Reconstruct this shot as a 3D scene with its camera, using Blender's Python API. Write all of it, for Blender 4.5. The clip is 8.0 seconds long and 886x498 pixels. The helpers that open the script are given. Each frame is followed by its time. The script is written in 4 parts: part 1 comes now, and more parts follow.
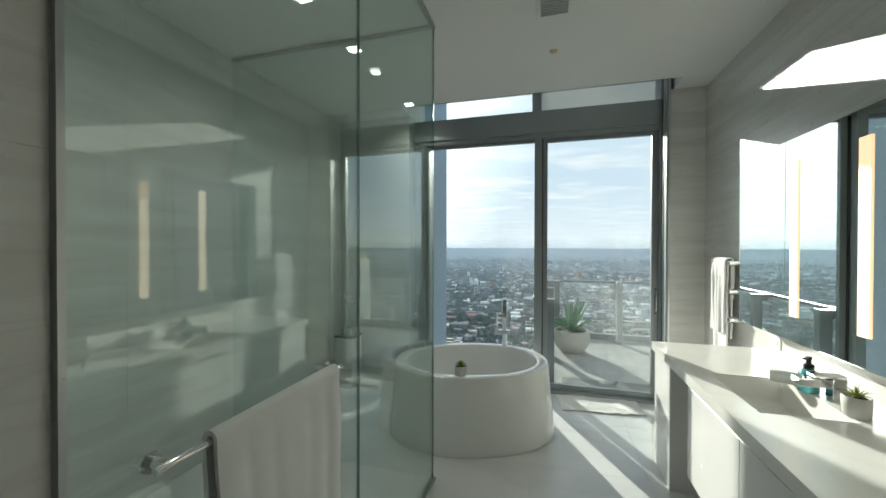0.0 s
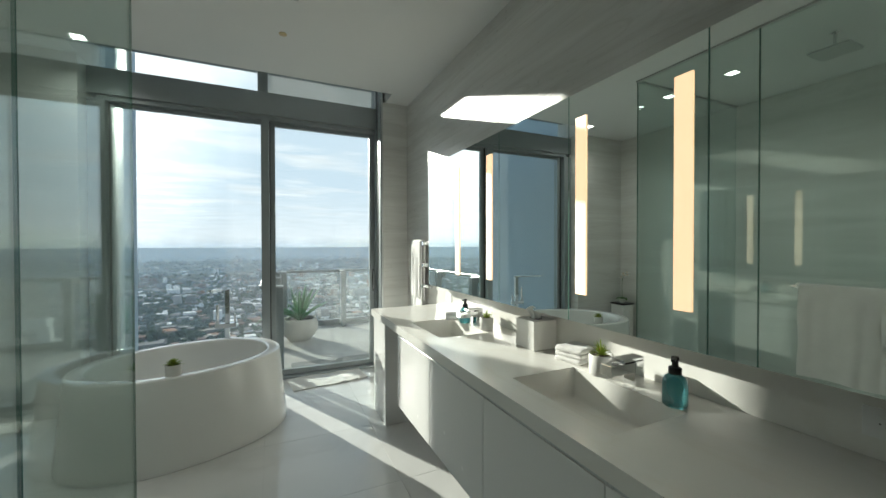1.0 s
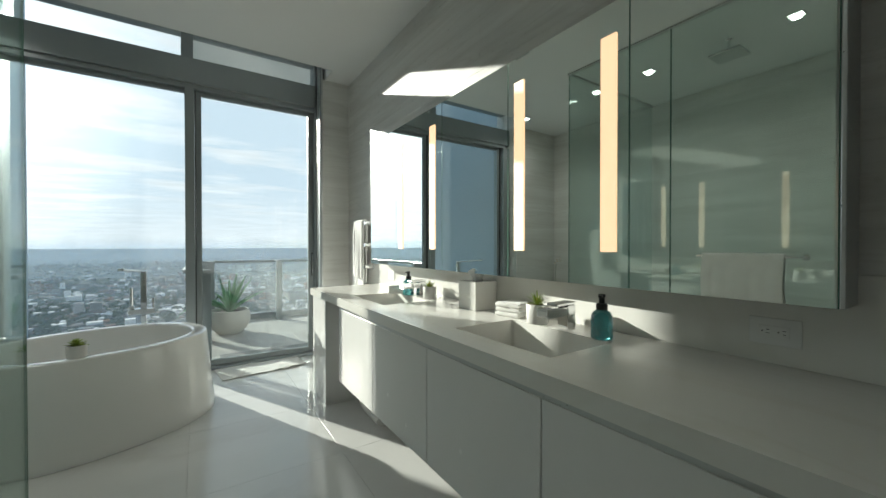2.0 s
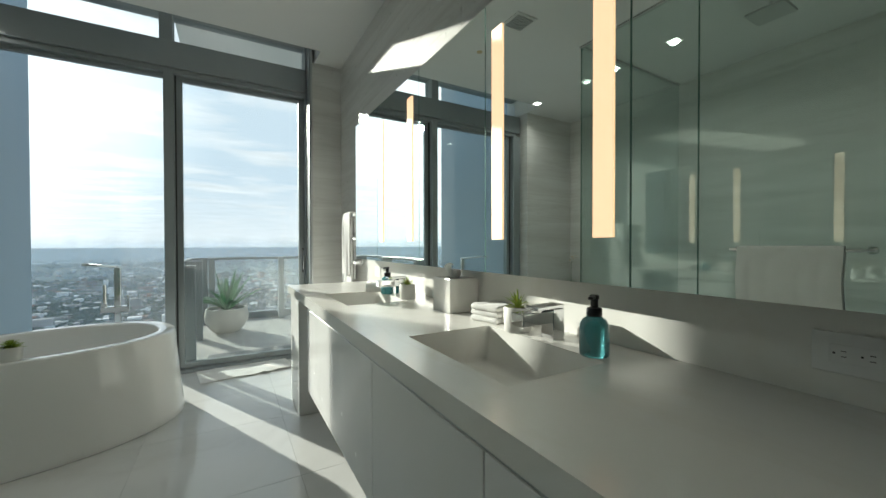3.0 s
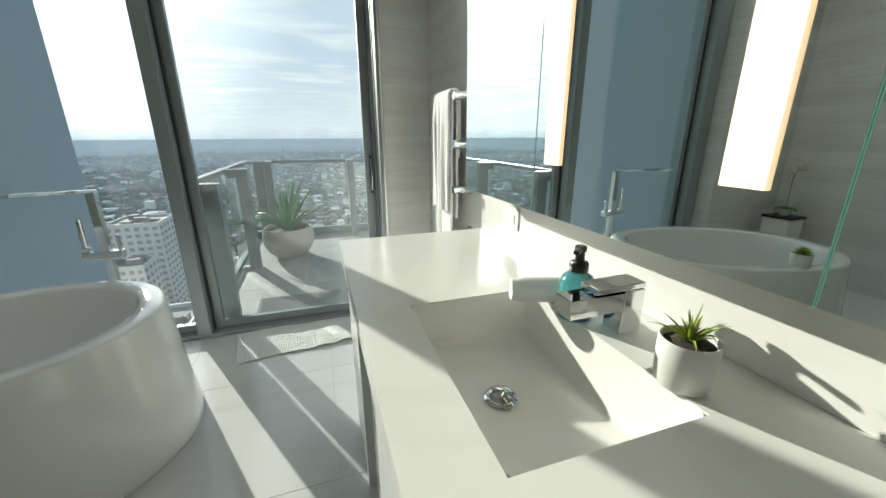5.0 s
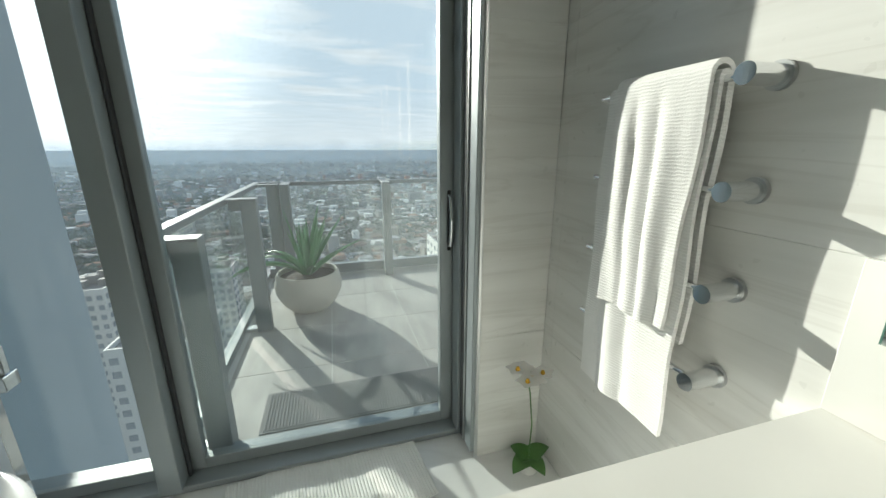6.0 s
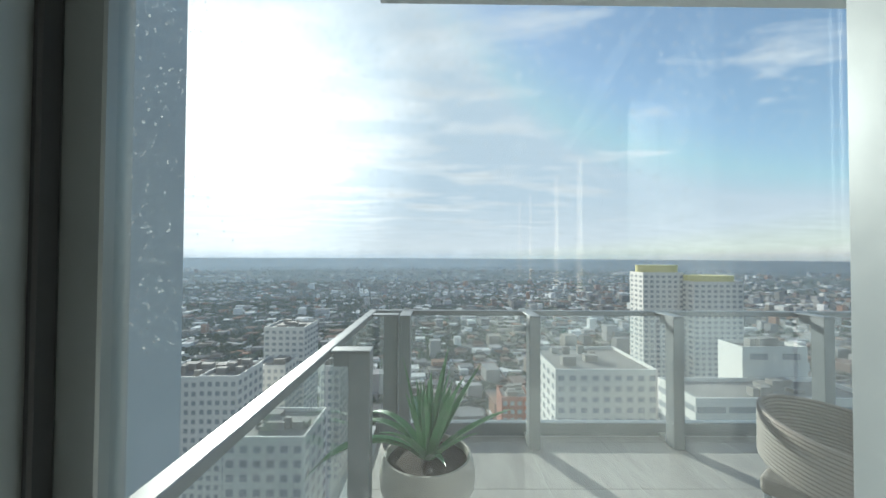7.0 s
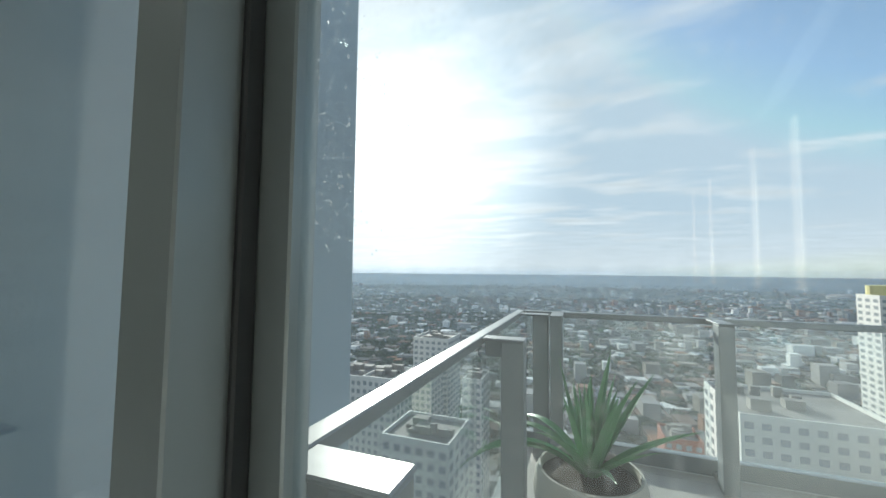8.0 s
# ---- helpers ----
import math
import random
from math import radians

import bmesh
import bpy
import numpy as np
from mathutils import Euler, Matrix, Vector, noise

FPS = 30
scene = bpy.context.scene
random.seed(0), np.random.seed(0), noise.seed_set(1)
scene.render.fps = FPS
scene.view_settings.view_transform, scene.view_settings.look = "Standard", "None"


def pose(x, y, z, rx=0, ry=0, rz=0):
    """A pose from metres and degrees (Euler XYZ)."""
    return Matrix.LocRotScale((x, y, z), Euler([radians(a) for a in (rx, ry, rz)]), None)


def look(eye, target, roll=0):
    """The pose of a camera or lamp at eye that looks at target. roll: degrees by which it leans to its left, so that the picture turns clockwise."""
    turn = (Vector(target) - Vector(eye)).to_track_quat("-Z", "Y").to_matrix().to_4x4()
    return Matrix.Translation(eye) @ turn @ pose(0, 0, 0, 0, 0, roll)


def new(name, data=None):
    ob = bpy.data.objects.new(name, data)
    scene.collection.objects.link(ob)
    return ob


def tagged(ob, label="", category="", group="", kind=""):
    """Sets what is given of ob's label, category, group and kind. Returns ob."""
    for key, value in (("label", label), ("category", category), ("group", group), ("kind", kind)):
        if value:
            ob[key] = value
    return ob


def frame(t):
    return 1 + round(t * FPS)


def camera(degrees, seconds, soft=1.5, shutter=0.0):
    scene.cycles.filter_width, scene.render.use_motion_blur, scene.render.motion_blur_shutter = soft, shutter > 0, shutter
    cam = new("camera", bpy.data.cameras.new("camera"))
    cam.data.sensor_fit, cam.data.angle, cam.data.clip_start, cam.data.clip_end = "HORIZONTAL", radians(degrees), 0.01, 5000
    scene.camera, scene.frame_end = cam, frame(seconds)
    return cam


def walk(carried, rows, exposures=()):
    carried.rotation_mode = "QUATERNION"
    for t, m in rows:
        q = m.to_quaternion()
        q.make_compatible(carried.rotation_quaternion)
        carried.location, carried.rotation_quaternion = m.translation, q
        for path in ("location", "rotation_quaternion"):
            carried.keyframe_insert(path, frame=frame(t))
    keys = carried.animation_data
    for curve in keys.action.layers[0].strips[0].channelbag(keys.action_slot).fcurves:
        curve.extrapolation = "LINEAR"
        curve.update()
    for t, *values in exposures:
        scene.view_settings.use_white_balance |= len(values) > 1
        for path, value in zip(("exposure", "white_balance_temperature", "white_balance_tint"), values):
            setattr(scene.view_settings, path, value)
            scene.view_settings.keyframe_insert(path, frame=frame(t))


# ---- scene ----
cam = camera(99.9, 8.0)
PATH = [
    (0, (0.481, 0.219, 1.643), (-0.073, 2.14, 1.626), 0.1),
    (0.5, (0.523, 0.118, 1.605), (0.814, 2.097, 1.59), -0.2),
    (1, (0.411, 0.046, 1.498), (1.245, 1.863, 1.475), -0.1),
    (1.5, (0.322, 0.03, 1.366), (1.431, 1.694, 1.345), 0.0),
    (3, (0.817, 0.203, 1.236), (1.818, 1.934, 1.212), -0.1),
    (3.5, (1.025, 0.436, 1.242), (1.758, 2.288, 1.056), -0.2),
    (4, (1.141, 0.804, 1.288), (1.771, 2.648, 0.842), -0.3),
    (4.5, (1.201, 1.281, 1.309), (1.81, 3.095, 0.726), -0.1),
    (5.8, (1.086, 2.822, 1.369), (1.658, 4.652, 0.802), -0.1),
    (6, (1.067, 3.053, 1.377), (1.608, 4.905, 0.851), -0.0),
    (6.5, (0.988, 3.633, 1.442), (1.303, 5.589, 1.169), 0.1),
    (7, (0.864, 4.139, 1.486), (0.882, 6.139, 1.525), 0.3),
    (7.5, (0.832, 4.335, 1.402), (0.68, 6.326, 1.517), 0.5),
    (8, (0.785, 4.24, 1.334), (0.081, 6.108, 1.455), 0.5),
]
walk(cam, [(t, look(e, g, r)) for t, e, g, r in PATH],
     exposures=[(0, 0.93, 6270, 5), (3.6, 0.87, 6270, 5), (4.6, 0.80, 6270, 5), (6.0, 0.72, 6230, 5), (6.6, 0.63, 6090, 5), (8, 0.62, 6080, 5)])

# ---- world, sun, large lights ----
SUN_DIR = Vector((-0.430, 0.850, 0.296)).normalized()
world = bpy.data.worlds.new("world")
scene.world = world
world.use_nodes = True


def build_sky():
    nt = world.node_tree
    nt.nodes.clear()
    N, L = nt.nodes.new, nt.links.new
    out, bg = N("ShaderNodeOutputWorld"), N("ShaderNodeBackground")
    sky = N("ShaderNodeTexSky")
    sky.sky_type, sky.sun_disc = "NISHITA", False
    sky.sun_elevation = math.asin(SUN_DIR.z)
    sky.sun_rotation = math.atan2(SUN_DIR.x, SUN_DIR.y)
    sky.altitude, sky.air_density, sky.dust_density, sky.ozone_density = 100, 1.0, 1.2, 1.5
    tc, sep = N("ShaderNodeTexCoord"), N("ShaderNodeSeparateXYZ")
    L(tc.outputs["Generated"], sep.inputs[0])
    # flat cloud layer: direction divided by its height
    up = N("ShaderNodeMath"); up.operation = "MAXIMUM"; up.inputs[1].default_value = 0.02
    L(sep.outputs[2], up.inputs[0])
    add = N("ShaderNodeMath"); add.operation = "ADD"; add.inputs[1].default_value = 0.06
    L(up.outputs[0], add.inputs[0])
    cx, cy = N("ShaderNodeMath"), N("ShaderNodeMath")
    for node, k in ((cx, 0), (cy, 1)):
        node.operation = "DIVIDE"
        L(sep.outputs[k], node.inputs[0]); L(add.outputs[0], node.inputs[1])
    comb = N("ShaderNodeCombineXYZ")
    L(cx.outputs[0], comb.inputs[0]); L(cy.outputs[0], comb.inputs[1])
    mp = N("ShaderNodeMapping"); mp.inputs["Scale"].default_value = (0.55, 1.1, 1.0)
    mp.inputs["Rotation"].default_value = (0, 0, radians(12))
    mp.inputs["Location"].default_value = (0.35, 0.1, 0)
    L(comb.outputs[0], mp.inputs[0])
    nz = N("ShaderNodeTexNoise"); nz.inputs["Scale"].default_value = 1.7
    nz.inputs["Detail"].default_value = 9; nz.inputs["Roughness"].default_value = 0.58
    nz.inputs["Distortion"].default_value = 0.35
    L(mp.outputs[0], nz.inputs["Vector"])
    ramp = N("ShaderNodeValToRGB")
    ramp.color_ramp.elements[0].position, ramp.color_ramp.elements[1].position = 0.50, 0.64
    # the deck thickens towards the west
    west = N("ShaderNodeMath"); west.operation = "MULTIPLY_ADD"; west.inputs[1].default_value, west.inputs[2].default_value = -0.15, 0.034
    L(sep.outputs[0], west.inputs[0])
    cov = N("ShaderNodeMath"); cov.operation = "ADD"
    L(nz.outputs["Fac"], cov.inputs[0]); L(west.outputs[0], cov.inputs[1])
    L(cov.outputs[0], ramp.inputs[0])
    # grey undersides
    nz2 = N("ShaderNodeTexNoise"); nz2.inputs["Scale"].default_value = 2.6
    nz2.inputs["Detail"].default_value = 7; nz2.inputs["Roughness"].default_value = 0.6
    L(mp.outputs[0], nz2.inputs["Vector"])
    under = N("ShaderNodeMapRange"); under.inputs[1].default_value, under.inputs[2].default_value = 0.36, 0.62
    under.inputs[3].default_value, under.inputs[4].default_value = 0.80, 1.04
    L(nz2.outputs["Fac"], under.inputs[0])
    # low stratus near the horizon
    low = N("ShaderNodeMapRange"); low.inputs[1].default_value, low.inputs[2].default_value = 0.15, 0.02
    low.inputs[3].default_value, low.inputs[4].default_value = 0.0, 0.9
    L(sep.outputs[2], low.inputs[0])
    mx = N("ShaderNodeMath"); mx.operation = "MAXIMUM"
    L(ramp.outputs[0], mx.inputs[0]); L(low.outputs[0], mx.inputs[1])
    # brightness towards the sun
    dot = N("ShaderNodeVectorMath"); dot.operation = "DOT_PRODUCT"; dot.inputs[1].default_value = SUN_DIR
    nrm = N("ShaderNodeVectorMath"); nrm.operation = "NORMALIZE"
    L(tc.outputs["Generated"], nrm.inputs[0]); L(nrm.outputs[0], dot.inputs[0])
    glow = N("ShaderNodeMapRange"); glow.inputs[1].default_value, glow.inputs[2].default_value = 0.90, 1.0
    glow.inputs[3].default_value, glow.inputs[4].default_value = 0.0, 1.0
    L(dot.outputs["Value"], glow.inputs[0])
    pw = N("ShaderNodeMath"); pw.operation = "POWER"; pw.inputs[1].default_value = 1.6
    L(glow.outputs[0], pw.inputs[0])
    bright = N("ShaderNodeMath"); bright.operation = "MULTIPLY_ADD"
    bright.inputs[1].default_value, bright.inputs[2].default_value = CLOUD_SUN, CLOUD
    L(pw.outputs[0], bright.inputs[0])
    ccol = N("ShaderNodeVectorMath"); ccol.operation = "SCALE"; ccol.inputs[0].default_value = (0.98, 0.985, 0.99)
    lit = N("ShaderNodeMath"); lit.operation = "MULTIPLY"
    L(bright.outputs[0], lit.inputs[0]); L(under.outputs[0], lit.inputs[1])
    L(lit.outputs[0], ccol.inputs["Scale"])
    mix = N("ShaderNodeMix"); mix.data_type = "RGBA"
    lift = N("ShaderNodeVectorMath"); lift.operation = "MULTIPLY"; lift.inputs[1].default_value = (1.22, 1.27, 1.24)
    # milky veil: the clear sky stops brightening some way off the sun
    veil = N("ShaderNodeVectorMath"); veil.operation = "MINIMUM"; veil.inputs[1].default_value = VEIL
    L(sky.outputs[0], veil.inputs[0])
    L(veil.outputs[0], lift.inputs[0])
    L(mx.outputs[0], mix.inputs["Factor"]); L(lift.outputs[0], mix.inputs["A"])
    thin = N("ShaderNodeVectorMath"); thin.operation = "MULTIPLY_ADD"; thin.inputs[1].default_value = (0.28, 0.28, 0.28)
    L(lift.outputs[0], thin.inputs[0]); L(ccol.outputs[0], thin.inputs[2])
    L(thin.outputs[0], mix.inputs["B"])
    # white glare of the sun through thin cloud
    halo = N("ShaderNodeVectorMath"); halo.operation = "SCALE"; halo.inputs[0].default_value = (1.0, 0.97, 0.92)
    hs = N("ShaderNodeMath"); hs.operation = "MULTIPLY"; hs.inputs[1].default_value = SUN_HALO
    L(pw.outputs[0], hs.inputs[0]); L(hs.outputs[0], halo.inputs["Scale"])
    total = N("ShaderNodeVectorMath"); total.operation = "ADD"
    L(mix.outputs["Result"], total.inputs[0]); L(halo.outputs[0], total.inputs[1])
    L(total.outputs[0], bg.inputs["Color"])
    bg.inputs["Strength"].default_value = SKY
    L(bg.outputs[0], out.inputs["Surface"])


SKY, CLOUD, CLOUD_SUN, SUN_HALO, VEIL = 0.099, 4.6, 0.6, 5.5, (3.2, 3.6, 4.2)
build_sky()
sun_data = bpy.data.lights.new("sun", "SUN")
sun_data.energy, sun_data.angle, sun_data.color = 5.0, radians(0.6), (1.0, 0.92, 0.79)
sun_ob = new("sun", sun_data)
sun_ob.matrix_world = look((-40, 80, 60), (-40 - SUN_DIR.x, 80 - SUN_DIR.y, 60 - SUN_DIR.z))

# the lit downlights of the ceiling over shower and tub
CEIL = 3.18
DOWNLIGHTS = [(-1.0, 1.0), (-1.0, 2.20), (-1.0, 2.84), (-1.0, 4.02)]
for dx, dy in DOWNLIGHTS:
    d = bpy.data.lights.new("downlight_lamp", "AREA")
    d.shape, d.size, d.energy, d.color, d.spread = "SQUARE", 0.06, 1.5, (1.0, 0.95, 0.88), radians(140)
    new("downlight_lamp", d).matrix_world = look((dx, dy, CEIL - 0.02), (dx, dy, 0), 0)

# ---- materials ----


def nodes_of(m):
    nt = m.node_tree
    return nt, nt.nodes, nt.links, nt.nodes["Principled BSDF"]


def plain(name, color, rough=0.5, metal=0.0, var=0.06, scale=6.0, bump=0.0, bscale=60.0, spec=0.5, coat=0.0):
    """Paint, metal, ceramic: one colour with slight large and fine variation and bump."""
    m = bpy.data.materials.new(name)
    m.use_nodes = True
    nt, N, L, b = nodes_of(m)
    tc = N.new("ShaderNodeTexCoord")
    n1 = N.new("ShaderNodeTexNoise"); n1.inputs["Scale"].default_value = scale; n1.inputs["Detail"].default_value = 6
    L.new(tc.outputs["Object"], n1.inputs["Vector"])
    r = N.new("ShaderNodeMapRange")
    r.inputs[3].default_value, r.inputs[4].default_value = 1 - var, 1 + var
    L.new(n1.outputs["Fac"], r.inputs[0])
    v = N.new("ShaderNodeVectorMath"); v.operation = "SCALE"; v.inputs[0].default_value = color
    L.new(r.outputs[0], v.inputs["Scale"])
    L.new(v.outputs[0], b.inputs["Base Color"])
    b.inputs["Roughness"].default_value, b.inputs["Metallic"].default_value = rough, metal
    b.inputs["Specular IOR Level"].default_value = spec
    b.inputs["Coat Weight"].default_value = coat
    if rough > 0.02:
        rr = N.new("ShaderNodeMapRange")
        rr.inputs[3].default_value, rr.inputs[4].default_value = rough * 0.8, min(1, rough * 1.2)
        n3 = N.new("ShaderNodeTexNoise"); n3.inputs["Scale"].default_value = scale * 4
        L.new(tc.outputs["Object"], n3.inputs["Vector"]); L.new(n3.outputs["Fac"], rr.inputs[0])
        L.new(rr.outputs[0], b.inputs["Roughness"])
    if bump:
        n2 = N.new("ShaderNodeTexNoise"); n2.inputs["Scale"].default_value = bscale; n2.inputs["Detail"].default_value = 4
        L.new(tc.outputs["Object"], n2.inputs["Vector"])
        bp = N.new("ShaderNodeBump"); bp.inputs["Strength"].default_value = bump; bp.inputs["Distance"].default_value = 0.004
        L.new(n2.outputs["Fac"], bp.inputs["Height"]); L.new(bp.outputs[0], b.inputs["Normal"])
    return m


def stone(name, c0, c1, rough, stretch, scale, vein=(0.4, 0.4, 0.38), vein_amt=0.35, contrast=(0.3, 0.75), rnd=0.0):
    """Veined stone: bands stretched along one axis, thin darker veins, fine grain."""
    m = bpy.data.materials.new(name)
    m.use_nodes = True
    nt, N, L, b = nodes_of(m)
    geo = N.new("ShaderNodeNewGeometry")
    src = geo.outputs["Position"]
    if rnd:
        oi = N.new("ShaderNodeObjectInfo")
        sc = N.new("ShaderNodeVectorMath"); sc.operation = "SCALE"; sc.inputs[0].default_value = (7, 5, 3)
        L.new(oi.outputs["Random"], sc.inputs["Scale"])
        ad = N.new("ShaderNodeVectorMath"); ad.operation = "ADD"
        L.new(src, ad.inputs[0]); L.new(sc.outputs[0], ad.inputs[1])
        src = ad.outputs[0]
    mp = N.new("ShaderNodeMapping"); mp.inputs["Scale"].default_value = stretch
    mp.inputs["Rotation"].default_value = (radians(1.5), radians(-1), radians(2))
    L.new(src, mp.inputs[0])
    n1 = N.new("ShaderNodeTexNoise"); n1.inputs["Scale"].default_value = scale
    n1.inputs["Detail"].default_value = 8; n1.inputs["Distortion"].default_value = 0.9; n1.inputs["Roughness"].default_value = 0.55
    L.new(mp.outputs[0], n1.inputs["Vector"])
    ramp = N.new("ShaderNodeValToRGB")
    e = ramp.color_ramp.elements
    e[0].position, e[0].color = contrast[0], (*c0, 1)
    e[1].position, e[1].color = contrast[1], (*c1, 1)
    L.new(n1.outputs["Fac"], ramp.inputs[0])
    n2 = N.new("ShaderNodeTexNoise"); n2.inputs["Scale"].default_value = scale * 0.8
    n2.inputs["Detail"].default_value = 10; n2.inputs["Distortion"].default_value = 1.6
    L.new(mp.outputs[0], n2.inputs["Vector"])
    ab = N.new("ShaderNodeMath"); ab.operation = "SUBTRACT"; ab.inputs[1].default_value = 0.5
    L.new(n2.outputs["Fac"], ab.inputs[0])
    a2 = N.new("ShaderNodeMath"); a2.operation = "ABSOLUTE"; L.new(ab.outputs[0], a2.inputs[0])
    vr = N.new("ShaderNodeMapRange"); vr.inputs[1].default_value, vr.inputs[2].default_value = 0.0, 0.03
    vr.inputs[3].default_value, vr.inputs[4].default_value = vein_amt, 0.0
    L.new(a2.outputs[0], vr.inputs[0])
    mix = N.new("ShaderNodeMix"); mix.data_type = "RGBA"; mix.inputs["B"].default_value = (*vein, 1)
    L.new(vr.outputs[0], mix.inputs["Factor"]); L.new(ramp.outputs[0], mix.inputs["A"])
    L.new(mix.outputs["Result"], b.inputs["Base Color"])
    n3 = N.new("ShaderNodeTexNoise"); n3.inputs["Scale"].default_value = 25
    L.new(src, n3.inputs["Vector"])
    rr = N.new("ShaderNodeMapRange"); rr.inputs[3].default_value, rr.inputs[4].default_value = rough * 0.75, rough * 1.3
    L.new(n3.outputs["Fac"], rr.inputs[0]); L.new(rr.outputs[0], b.inputs["Roughness"])
    return m


def pane_glass(name, tint=(0.96, 0.98, 0.97), ior=1.5, rough=0.0, dirt_veil=0.0):
    """Thin clear glass: see-through, with a mirror gloss by Fresnel, and if asked dirty specks over an even haze veil.
    """
    m = bpy.data.materials.new(name)
    m.use_nodes = True
    nt = m.node_tree
    N, L = nt.nodes, nt.links
    N.clear()
    out, tr, gl, mix, fr = (N.new(k) for k in ("ShaderNodeOutputMaterial", "ShaderNodeBsdfTransparent",
                                               "ShaderNodeBsdfGlossy", "ShaderNodeMixShader", "ShaderNodeLayerWeight"))
    tr.inputs["Color"].default_value = (*tint, 1)
    gl.inputs["Roughness"].default_value = rough
    gl.inputs["Color"].default_value = (0.92, 0.97, 0.95, 1)
    r0 = ((ior - 1) / (ior + 1)) ** 2
    fr.inputs["Blend"].default_value = 0.5
    p5 = N.new("ShaderNodeMath"); p5.operation = "POWER"; p5.inputs[1].default_value = 5.0
    ma = N.new("ShaderNodeMath"); ma.operation = "MULTIPLY_ADD"
    ma.inputs[1].default_value, ma.inputs[2].default_value = 1 - r0, r0
    L.new(fr.outputs["Facing"], p5.inputs[0]); L.new(p5.outputs[0], ma.inputs[0])
    L.new(ma.outputs[0], mix.inputs[0]); L.new(tr.outputs[0], mix.inputs[1]); L.new(gl.outputs[0], mix.inputs[2])
    last = mix
    if dirt_veil:
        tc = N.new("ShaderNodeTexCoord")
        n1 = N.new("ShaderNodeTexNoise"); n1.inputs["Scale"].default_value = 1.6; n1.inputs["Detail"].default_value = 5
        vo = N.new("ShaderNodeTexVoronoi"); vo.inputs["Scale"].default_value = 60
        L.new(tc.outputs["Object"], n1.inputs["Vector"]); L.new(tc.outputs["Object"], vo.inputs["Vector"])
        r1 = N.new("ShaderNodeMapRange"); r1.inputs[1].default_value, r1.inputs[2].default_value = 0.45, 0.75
        r1.inputs[4].default_value = dirt_veil
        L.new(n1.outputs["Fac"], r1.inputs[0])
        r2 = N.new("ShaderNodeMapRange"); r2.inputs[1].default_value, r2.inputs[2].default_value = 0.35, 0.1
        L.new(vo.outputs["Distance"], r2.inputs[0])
        # specks are soiling; the constant term is an added veil imitating haze
        mu = N.new("ShaderNodeMath"); mu.operation = "MULTIPLY_ADD"; mu.inputs[2].default_value = dirt_veil * 0.2
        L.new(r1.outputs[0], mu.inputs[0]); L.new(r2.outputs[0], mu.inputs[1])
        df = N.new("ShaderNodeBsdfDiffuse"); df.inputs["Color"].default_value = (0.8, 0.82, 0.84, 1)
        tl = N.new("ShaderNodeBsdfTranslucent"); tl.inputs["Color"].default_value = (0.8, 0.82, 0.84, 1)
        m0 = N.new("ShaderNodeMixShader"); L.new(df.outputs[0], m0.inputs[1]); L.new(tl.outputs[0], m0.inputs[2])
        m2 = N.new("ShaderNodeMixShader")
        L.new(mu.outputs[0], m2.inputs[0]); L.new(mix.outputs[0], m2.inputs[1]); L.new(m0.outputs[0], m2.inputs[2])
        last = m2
    L.new(last.outputs[0], out.inputs["Surface"])
    return m


def lamp_face(name, color, strength):
    m = bpy.data.materials.new(name)
    m.use_nodes = True
    b = m.node_tree.nodes["Principled BSDF"]
    b.inputs["Base Color"].default_value = (0.85, 0.8, 0.7, 1)
    b.inputs["Emission Color"].default_value = (*color, 1)
    b.inputs["Emission Strength"].default_value = strength
    return m


def cloth(name, color, rib=0.0):
    """Terry cloth; rib: metres between woven ribs."""
    m = plain(name, color, 0.95, var=0.08, scale=9, bump=0.35, bscale=300, spec=0.1)
    nt, N, L, b = nodes_of(m)
    b.inputs["Sheen Weight"].default_value = 0.3
    if rib:
        tc = N.new("ShaderNodeTexCoord")
        wv = N.new("ShaderNodeTexWave"); wv.bands_direction = "Z"
        wv.inputs["Scale"].default_value = 0.314 / rib
        wv.inputs["Distortion"].default_value = 4.0; wv.inputs["Detail"].default_value = 3
        L.new(tc.outputs["Object"], wv.inputs["Vector"])
        bp = N.new("ShaderNodeBump"); bp.inputs["Strength"].default_value = 0.35; bp.inputs["Distance"].default_value = 0.002
        L.new(wv.outputs["Fac"], bp.inputs["Height"])
        old = b.inputs["Normal"].links[0].from_socket
        L.new(old, bp.inputs["Normal"]); L.new(bp.outputs[0], b.inputs["Normal"])
    return m


M_WALL = stone("wall_stone", (0.61, 0.60, 0.57), (0.745, 0.74, 0.715), 0.3, (0.5, 0.5, 6.0), 1.2, (0.46, 0.44, 0.40), 0.24, (0.3, 0.68))
M_FLOOR = stone("floor_stone", (0.62, 0.62, 0.61), (0.75, 0.75, 0.74), 0.11, (0.8, 1.0, 1.0), 0.8, (0.5, 0.49, 0.47), 0.22, (0.25, 0.7))
M_TERRACE = stone("terrace_stone", (0.33, 0.315, 0.295), (0.45, 0.435, 0.405), 0.6, (2.4, 0.6, 1), 3.0, (0.35, 0.34, 0.32), 0.3, rnd=1)
M_GROUT = plain("grout", (0.60, 0.60, 0.59), 0.9)
M_CEIL = plain("ceiling_paint", (0.80, 0.80, 0.79), 0.9, var=0.02, scale=2, bump=0.05, bscale=120)
M_PAINT = plain("white_paint", (0.78, 0.78, 0.77), 0.8, var=0.03, scale=2)
M_TOP = stone("white_quartz", (0.77, 0.76, 0.725), (0.82, 0.81, 0.775), 0.2, (1.3, 0.7, 1.0), 1.1, (0.66, 0.61, 0.52), 0.16, (0.3, 0.7))
